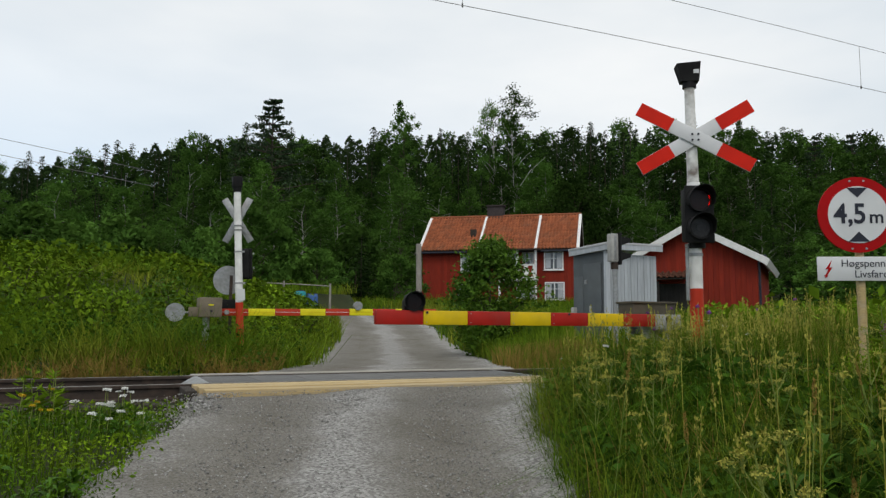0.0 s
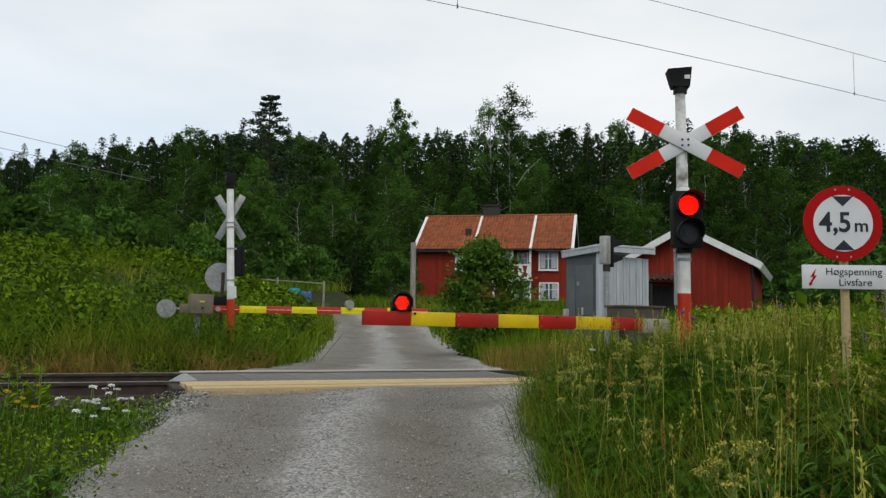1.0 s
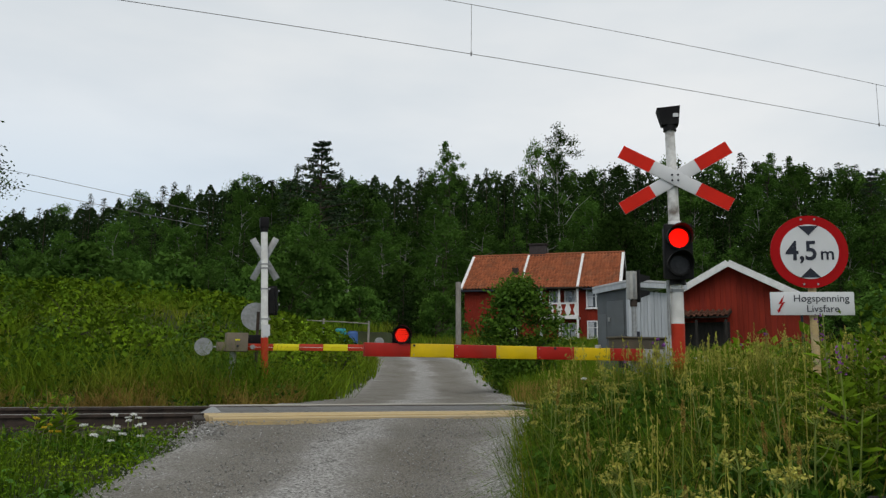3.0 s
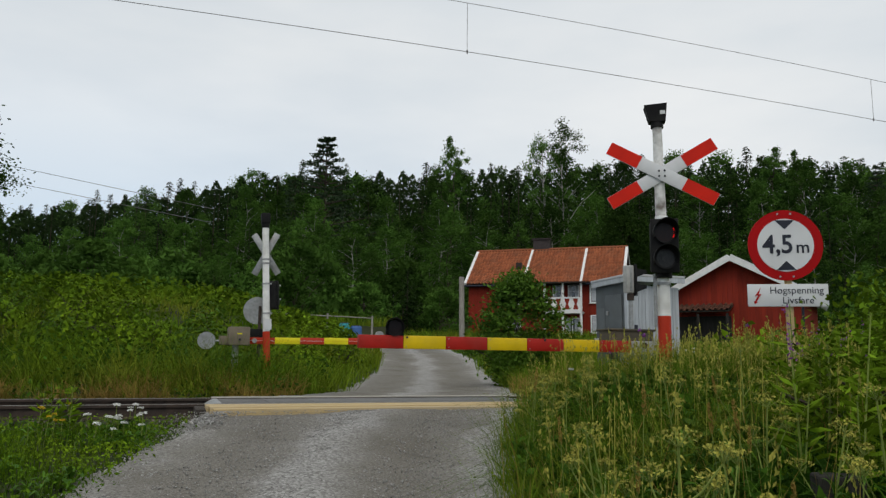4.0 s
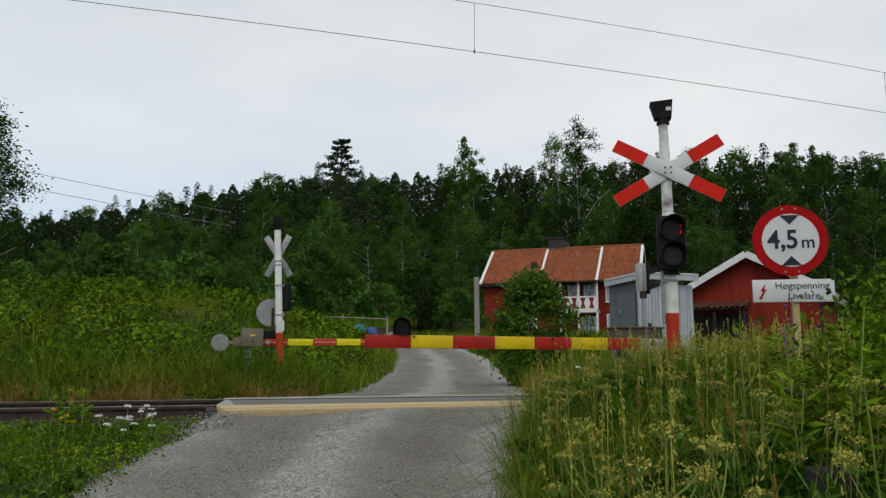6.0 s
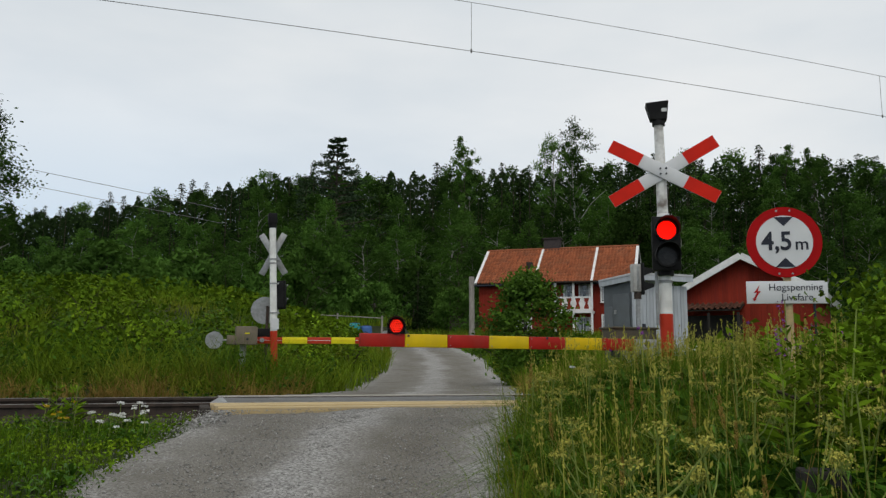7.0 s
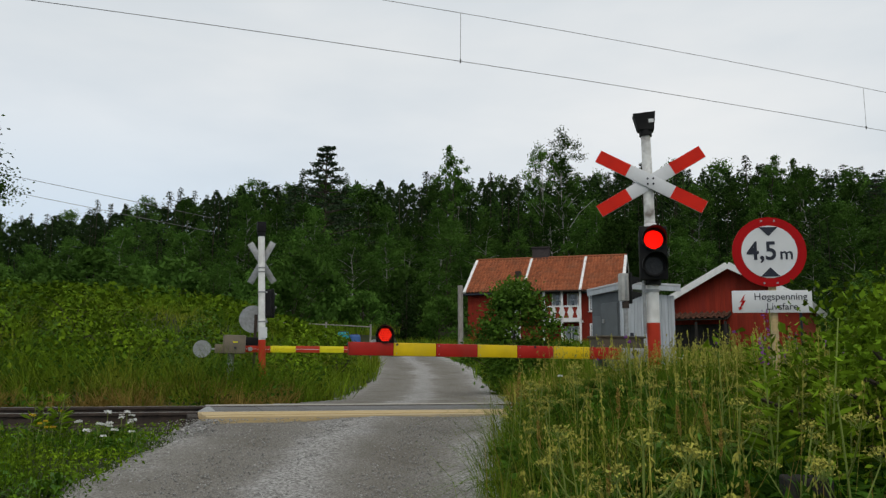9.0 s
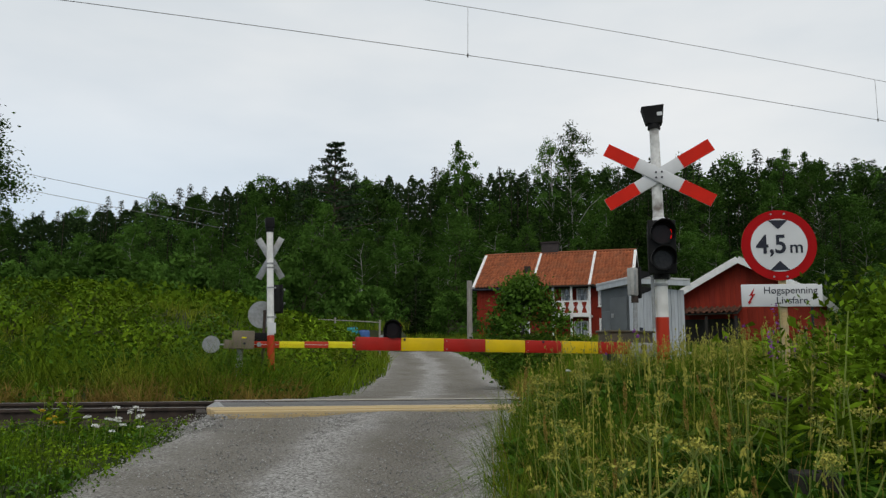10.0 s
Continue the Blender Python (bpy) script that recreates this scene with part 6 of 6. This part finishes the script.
    x, y = scatter(rng, 4500, 7.2, 9.9, 2.75, 5.2, 0.0, 1)
    blades("dry_grass", x, y, rng.uniform(0.25, 0.5, len(x)), rng.uniform(0.008, 0.014, len(x)), M_GRASS_DRY, "reddish dry grass beside the far lane", rng, 0.6)
    x, y = scatter(rng, 20000, 9, 40, -8, 12, 0.8, 1)
    blades("meadow_grass", x, y, rng.uniform(0.45, 0.95, len(x)), rng.uniform(0.014, 0.03, len(x)), M_GRASS, "tall meadow grass along the railway", rng, 0.5)
    x, y = scatter(rng, 15000, 7.5, 40, -7.5, 14, 1.2, 1, lambda a, b: (np.hypot(a - 6.2, b + 3.4) > 1.6) & (a - b > 8))
    z = land(x, y) + rng.random(len(x)) ** 0.7 * (0.6 + 0.5 * np.clip(patchy(x, y, 0.3, 4.0) + 0.3, 0, 1))
    v, t = leaf_quads(np.stack([x, y, z], 1), rng.uniform(0.07, 0.15, len(x)), rng, 0.4, 1.5)
    tagged(new("bramble_thicket", tri_mesh("bramble_thicket", v, t, M_LEAF_LIGHT)), "light green weeds along the railway", "thicket", kind="stuff")


def umbel_plant(seed, H):
    """A tall umbellifer gone to seed: forked stalk, flat umbels of small florets."""
    rng = np.random.default_rng(seed)
    t = thing("umbel_plant", pose(0, 0, -500), "tall yellow-green umbel plant going to seed", "plant")
    g = Geo()
    forks = []
    lean = rng.uniform(-0.12, 0.12, 2) * H
    main = [np.array([lean[0] * q ** 1.5, lean[1] * q ** 1.5, H * q]) for q in np.linspace(0, 1, 5)]
    bent_tube(g, [tuple(p) for p in main], 0.0065, 0.004, 6)
    forks.append((main[-1], 0.075))
    for k in range(4):
        q = rng.uniform(0.4, 0.85)
        p = main[0] + np.array([lean[0] * q ** 1.5, lean[1] * q ** 1.5, H * q])
        az = k * 2.4 + rng.uniform(-0.5, 0.5)
        ln = H * rng.uniform(0.2, 0.34)
        e = p + np.array([math.cos(az) * 0.62, math.sin(az) * 0.62, 0.78]) * ln
        bent_tube(g, [tuple(p), tuple((p + e) / 2 - [0, 0, 0.02]), tuple(e)], 0.0045, 0.0028, 5)
        forks.append((e, rng.uniform(0.045, 0.07)))
    part("stalk", g, M_STALK, t)
    for e, r in forks:
        rays, fl = Geo(), []
        for k in range(13):
            az = k * 2.4
            rr_ = r * math.sqrt((k + 0.5) / 13)
            tip = e + np.array([rr_ * math.cos(az), rr_ * math.sin(az), 0.062 - 0.35 * rr_ + rng.uniform(-0.008, 0.008)])
            rays.tube(tuple(e), tuple(tip), 0.0014, 0.001, 3, cap=False)
            fl.append(tip + rng.normal(0, 1, (6, 3)) * np.array([0.007, 0.007, 0.006]))
        u = part("umbel", rays, M_STALK, t, smooth=False)
        fl = np.concatenate(fl)
        v, tr = leaf_quads(fl, rng.uniform(0.008, 0.014, len(fl)), rng, 0.3, 1.3)
        part("floret_head", tri_mesh("floret_head", v, tr, M_UMBEL), None, u)
    for k in range(4):
        az = rng.uniform(0, 6.28)
        z = H * rng.uniform(0.12, 0.5)
        d = np.array([math.cos(az), math.sin(az), 0.25])
        P = np.concatenate([np.array([0, 0, z]) + d * 0.26 * q + rng.normal(0, 0.02, (4, 3)) for q in np.linspace(0.3, 1, 6)])
        v, tr = leaf_quads(P, rng.uniform(0.035, 0.07, len(P)), rng, 0.5, 1.6)
        tagged(part("foliage", tri_mesh("foliage", v, tr, M_HERB), None, t), kind="stuff")
    return t


def willowherb(seed, H, flower):
    """Upright stem with narrow leaves all round, some with a purple tip."""
    rng = np.random.default_rng(seed)
    t = thing("willowherb", pose(0, 0, -500), "upright willowherb with narrow leaves" + (" and purple flowers" if flower else ""), "plant")
    part("stem", Geo().tube((0, 0, 0), (0.02, 0.01, H), 0.006, 0.003, 6), M_STALK, t)
    n = int(H * 60)
    z = rng.uniform(0.08, 0.98 if not flower else 0.82, n) * H
    az = np.arange(n) * 2.4
    d = np.stack([np.cos(az), np.sin(az), rng.uniform(0.15, 0.6, n)], 1)
    ln = 0.16 * (1.1 - 0.75 * (z / H) ** 2)
    c = d * ln[:, None] * 0.5 + np.stack([0 * z, 0 * z, z], 1)
    v, tr = leaf_quads(c, ln * 0.24, rng, 0.0, 4.0, d * 2.5)
    tagged(part("foliage", tri_mesh("foliage", v, tr, M_LEAF_LIGHT), None, t), kind="stuff")
    if flower:
        k = 26
        zz = rng.uniform(0.84, 1.0, k) * H
        c = np.stack([rng.normal(0, 0.014, k), rng.normal(0, 0.014, k), zz], 1)
        v, tr = leaf_quads(c, rng.uniform(0.008, 0.016, k), rng, 0, 1.2)
        part("flower", tri_mesh("flower", v, tr, M_PURPLE), None, t)
    return t


def flat_flower(seed, H, material, r, label, name):
    """A stalk with a flat cluster of small flowers."""
    rng = np.random.default_rng(seed)
    t = thing(name, pose(0, 0, -500), label, "flower")
    part("stalk", Geo().tube((0, 0, 0), (0.01, 0.015, H), 0.0035, 0.0025, 5), M_STALK, t)
    n = 46
    a, q = rng.uniform(0, 6.28, n), np.sqrt(rng.random(n))
    c = np.stack([0.01 + r * q * np.cos(a), 0.015 + r * q * np.sin(a), H + 0.012 - 0.2 * r * q + rng.normal(0, 0.004, n)], 1)
    v, tr = leaf_quads(c, rng.uniform(0.012, 0.02, n), rng, 0.8, 1.0)
    part("blossom", tri_mesh("blossom", v, tr, material), None, t)
    k = 10
    c = np.stack([rng.normal(0, 0.03, k), rng.normal(0, 0.03, k), rng.uniform(0.1, 0.7, k) * H], 1)
    v, tr = leaf_quads(c, np.full(k, 0.03), rng, 0.3, 2.5)
    tagged(part("foliage", tri_mesh("foliage", v, tr, M_HERB), None, t), kind="stuff")
    return t


def timothy(seed, H):
    """A grass stalk with a dense pale spike."""
    t = thing("timothy_grass", pose(0, 0, -500), "timothy grass with a dense pale spike", "grass")
    part("stalk", Geo().tube((0, 0, 0), (0.03, 0.02, H), 0.0022, 0.0016, 5), M_STALK, t)
    rng = np.random.default_rng(seed)
    n = 110
    f, a = rng.random(n), rng.uniform(0, 6.28, n)
    r = 0.0065 * np.sin(np.pi * (0.12 + 0.8 * f)) + 0.001
    c = np.stack([0.03 + 0.005 * f + r * np.cos(a), 0.02 + r * np.sin(a), H + 0.13 * f - 0.01], 1)
    v, tr = leaf_quads(c, np.full(n, 0.0075), rng, 0, 1.8, np.stack([np.cos(a), np.sin(a), np.full(n, 1.6)], 1))
    part("spike", tri_mesh("spike", v, tr, M_GRASS_DRY), None, t)
    return t


def broad_leaf_mesh(length, width, droop):
    """One broad leaf that arches outwards along x, folded along its rib."""
    g, n = Geo(), 6
    vs, fs = [], []
    for k in range(n + 1):
        q = k / n
        x, z = length * (q - 0.18 * droop * q * q), length * (0.75 * q - droop * q * q)
        w = width * 0.5 * (math.sin(math.pi * (0.06 + 0.92 * q)) ** 0.8)
        up = 0.35 * w
        vs += [(x, -w, z + up), (x, 0, z), (x, w, z + up)]
    for k in range(n):
        for j in range(2):
            fs.append((3 * k + j, 3 * k + j + 1, 3 * k + j + 4, 3 * k + j + 3))
    g.v, g.f = vs, fs
    return g.mesh("leaf", M_ROSETTE, True)


def rosette(seed, count, length, width, stem, label):
    """A leafy herb: broad leaves in a spiral up a short stem."""
    rr = random.Random(seed)
    t = thing("leafy_herb", pose(0, 0, -500), label, "plant")
    part("stem", Geo().tube((0, 0, -0.02), (0.01, 0.01, stem), 0.006, 0.003, 6), M_STALK, t)
    kinds = [broad_leaf_mesh(length * q, width * q, dr) for q, dr in ((1.0, 0.75), (0.85, 0.95), (0.7, 0.5))]
    for k in range(count):
        f = k / count
        part("leaf", kinds[k % 3], None, t, m=pose(0, 0, stem * 0.95 * f, 0, rr.uniform(-12, 8) - 25 * f, k * 137.5 + rr.uniform(-20, 20)) @ Matrix.Diagonal((1.1 - 0.5 * f, 1.1 - 0.5 * f, 1, 1)))
    return t


def put(protos, rr, spots, group, scale=(0.85, 1.2), top=None):
    """Copies of the prototypes on the ground, no higher than top where that is given; the prototypes go."""
    tall = {p: max(c[2] for o in p.children for c in o.bound_box) for p in protos}
    for x, y in spots:
        p = rr.choice(protos)
        s = rr.uniform(*scale)
        if top is not None:
            s = min(s, max(0.35, (top * rr.uniform(0.7, 1.1) - float(land(x, y))) / tall[p]))
        copy_thing(p, Matrix.LocRotScale((x, y, float(land(x, y)) - 0.01), Euler((rr.uniform(-0.1, 0.1), rr.uniform(-0.1, 0.1), rr.uniform(0, 6.28))), (s, s, s)))["group"] = group
    for p in protos:
        for o in (*p.children_recursive, p):
            bpy.data.objects.remove(o)


def herbs():
    rr = random.Random(9)
    spots = [(2.45, -8.75), (2.75, -8.3), (3.25, -8.0), (2.6, -7.8), (3.0, -7.5)]
    spots += [(2.9 + rr.uniform(0, 3.6), -8.3 + rr.uniform(0, 4.2)) for _ in range(48)]
    spots = [(x, y) for x, y in spots if off_road(np.array([x]), np.array([y]))[0][0] > 0.35]
    spots += [(5.35 + rr.uniform(0, 0.9), -4.7 + rr.uniform(0, 0.8)) for _ in range(9)]
    put([umbel_plant(201 + k, 0.72 + 0.1 * k) for k in range(4)], rr, spots, "umbel plants on the verge", (0.8, 1.1), 0.66)
    spots = [(3.6 + rr.uniform(0, 3.6), -8.5 + rr.uniform(0, 3.2)) for _ in range(80)]
    spots = [(x, y) for x, y in spots if x - 1.37 > 0.95 * (y + 10.3)] + [(3.85, -7.6), (4.05, -7.45), (3.95, -7.85), (4.3, -7.3), (4.2, -7.7)]
    put([willowherb(221 + k, 0.8 + 0.12 * k, k == 1) for k in range(4)], rr, spots, "willowherbs on the verge", (0.85, 1.15), 0.84)
    spots = [(4.95 + rr.uniform(-0.12, 0.4), -6.66 + rr.uniform(-0.3, 0.3)) for _ in range(9)]
    put([willowherb(225 + k, 0.8 + 0.12 * k, k == 1) for k in range(3)], rr, spots, "willowherbs on the verge", (0.85, 1.3), 1.06)
    # broad-leaved herbs: low and lush beside the lane, taller among the tall grass
    spots = [(x, y) for x, y in ((rr.uniform(-4.5, 1.5), rr.uniform(-7.6, -1.9)) for _ in range(150)) if 0.08 < off_road(np.array([x]), np.array([y]))[0][0] and off_road(np.array([x]), np.array([y]))[1][0] < 0]
    put([rosette(501, 9, 0.17, 0.05, 0.05, "lush green leafy herb beside the lane"), rosette(502, 12, 0.14, 0.035, 0.2, "lush green leafy herb beside the lane"),
         rosette(503, 8, 0.24, 0.07, 0.08, "broad-leaved dock beside the lane"), rosette(504, 14, 0.11, 0.03, 0.26, "lush green leafy herb beside the lane")], rr, spots, "leafy herbs beside the lane", (0.7, 1.25))
    spots = [(x, y) for x, y in ((rr.uniform(2.4, 6.5), rr.uniform(-9.2, -4.6)) for _ in range(75)) if 0.45 < off_road(np.array([x]), np.array([y]))[0][0]]
    put([rosette(511, 16, 0.22, 0.05, 0.5, "tall leafy green herb among the grass"), rosette(512, 18, 0.19, 0.04, 0.62, "tall leafy green herb among the grass")], rr, spots, "tall herbs on the verge", (0.75, 1.1), 0.22)
    put([willowherb(231 + k, 0.5 + 0.07 * k, False) for k in range(2)], rr, [(0.28, -2.1), (0.36, -2.0), (0.2, -2.2), (0.42, -2.15)], "willowherbs beside the track", (0.9, 1.1))
    spots = [(0.95 + rr.gauss(0, 0.16), -2.55 + rr.gauss(0, 0.4)) for _ in range(15)] + [(0.98, -1.75), (1.03, -1.8), (0.93, -1.7)]
    spots = [(x, y) for x, y in spots if off_road(np.array([x]), np.array([y]))[0][0] > 0.1 and y < -1.2]
    put([flat_flower(241 + k, 0.2 + 0.05 * k, M_YARROW, 0.032, "white yarrow in flower beside the lane", "yarrow") for k in range(3)], rr, spots, "yarrow beside the lane")
    spots = [(0.34 + rr.gauss(0, 0.12), -2.5 + rr.gauss(0, 0.25)) for _ in range(6)]
    put([flat_flower(251, 0.28, M_YFLOWER, 0.022, "small yellow flowers in the grass", "yellow_flower")], rr, spots, "yellow flowers in the grass")
    spots = [(4.8 + rr.uniform(0, 3), -5.5 + rr.uniform(0, 2.6)) for _ in range(7)]
    put([flat_flower(261, 0.75, M_PURPLE, 0.012, "small purple thistle flower in the grass", "thistle")], rr, spots, "thistles in the grass")
    spots = [(4.6 + rr.uniform(0, 3.4), -3.6 + rr.uniform(0, 2.2)) for _ in range(12)]
    spots = [(x, y) for x, y in spots if off_road(np.array([x]), np.array([y]))[0][0] > 0.4]
    put([flat_flower(271, 0.6, M_YARROW, 0.025, "small white umbel in the tall grass", "white_flower")], rr, spots, "white flowers in the grass", (0.7, 1.1))
    spots = [(2.3 + rr.uniform(0, 3.2), -8.7 + rr.uniform(0, 3.2)) for _ in range(30)]
    spots = [(x, y) for x, y in spots if off_road(np.array([x]), np.array([y]))[0][0] > 0.15]
    put([timothy(281 + k, 0.6 + 0.08 * k) for k in range(4)], rr, spots, "timothy grass on the verge", (0.85, 1.2), 0.6)
    for k, (x, y, s) in enumerate(((4.62, -7.8, 1.02), (4.95, -7.25, 1.06), (5.7, -7.0, 1.1), (6.7, -6.6, 1.2), (8.0, -5.8, 1.1), (5.62, -5.78, 0.5), (5.95, -5.75, 0.55))):
        b = broadleaf(301 + k, 1.1, 0.75, 0.05, 110, 46, 0.028, 0.008, M_BARK, M_LEAF_LIGHT, "leafy green raspberry shrub with dark twigs on the verge", "shrub", category="shrub")
        b.matrix_basis = pose(x, y, float(land(x, y)), 0, 0, 50 * k) @ Matrix.Diagonal((s, s, s, 1))
    z = float(land(3.95, -7.75))
    b = tagged(new("stump_post", Geo().box(-0.09, 0.09, -0.07, 0.07, z - 0.2, 0.14, 0.012).mesh("stump_post", M_DARKWOOD_BAYSHADE)), "short dark wooden post in the tall grass", "post")
    b.matrix_basis = pose(3.85, -7.82, 0, 0, 0, -30)


meadow()
thickets()
herbs()


# ---- what moves: the lamps flash together ----
LIT = [(0.27, 0.57), (0.87, 1.27), (1.57, 1.87), (2.27, 2.57), (2.93, 3.27), (3.60, 3.97), (4.27, 4.57), (4.97, 5.27), (5.57, 5.90), (6.27, 6.60),
       (6.97, 7.27), (7.57, 7.97), (8.27, 8.67), (8.97, 9.27), (9.67, 9.93)]


def motions():
    for drum, at in LAMP_TURNERS:
        lit, dark = at, at @ pose(0, 0, 0, 0, 0, 89)
        rows = [(0.0, dark)]
        for a, b in LIT:
            rows += [(a - 1 / 30, dark), (a, lit), (b - 1 / 30, lit), (b, dark)]
        walk(drum, rows + [(10.0, dark)])


motions()
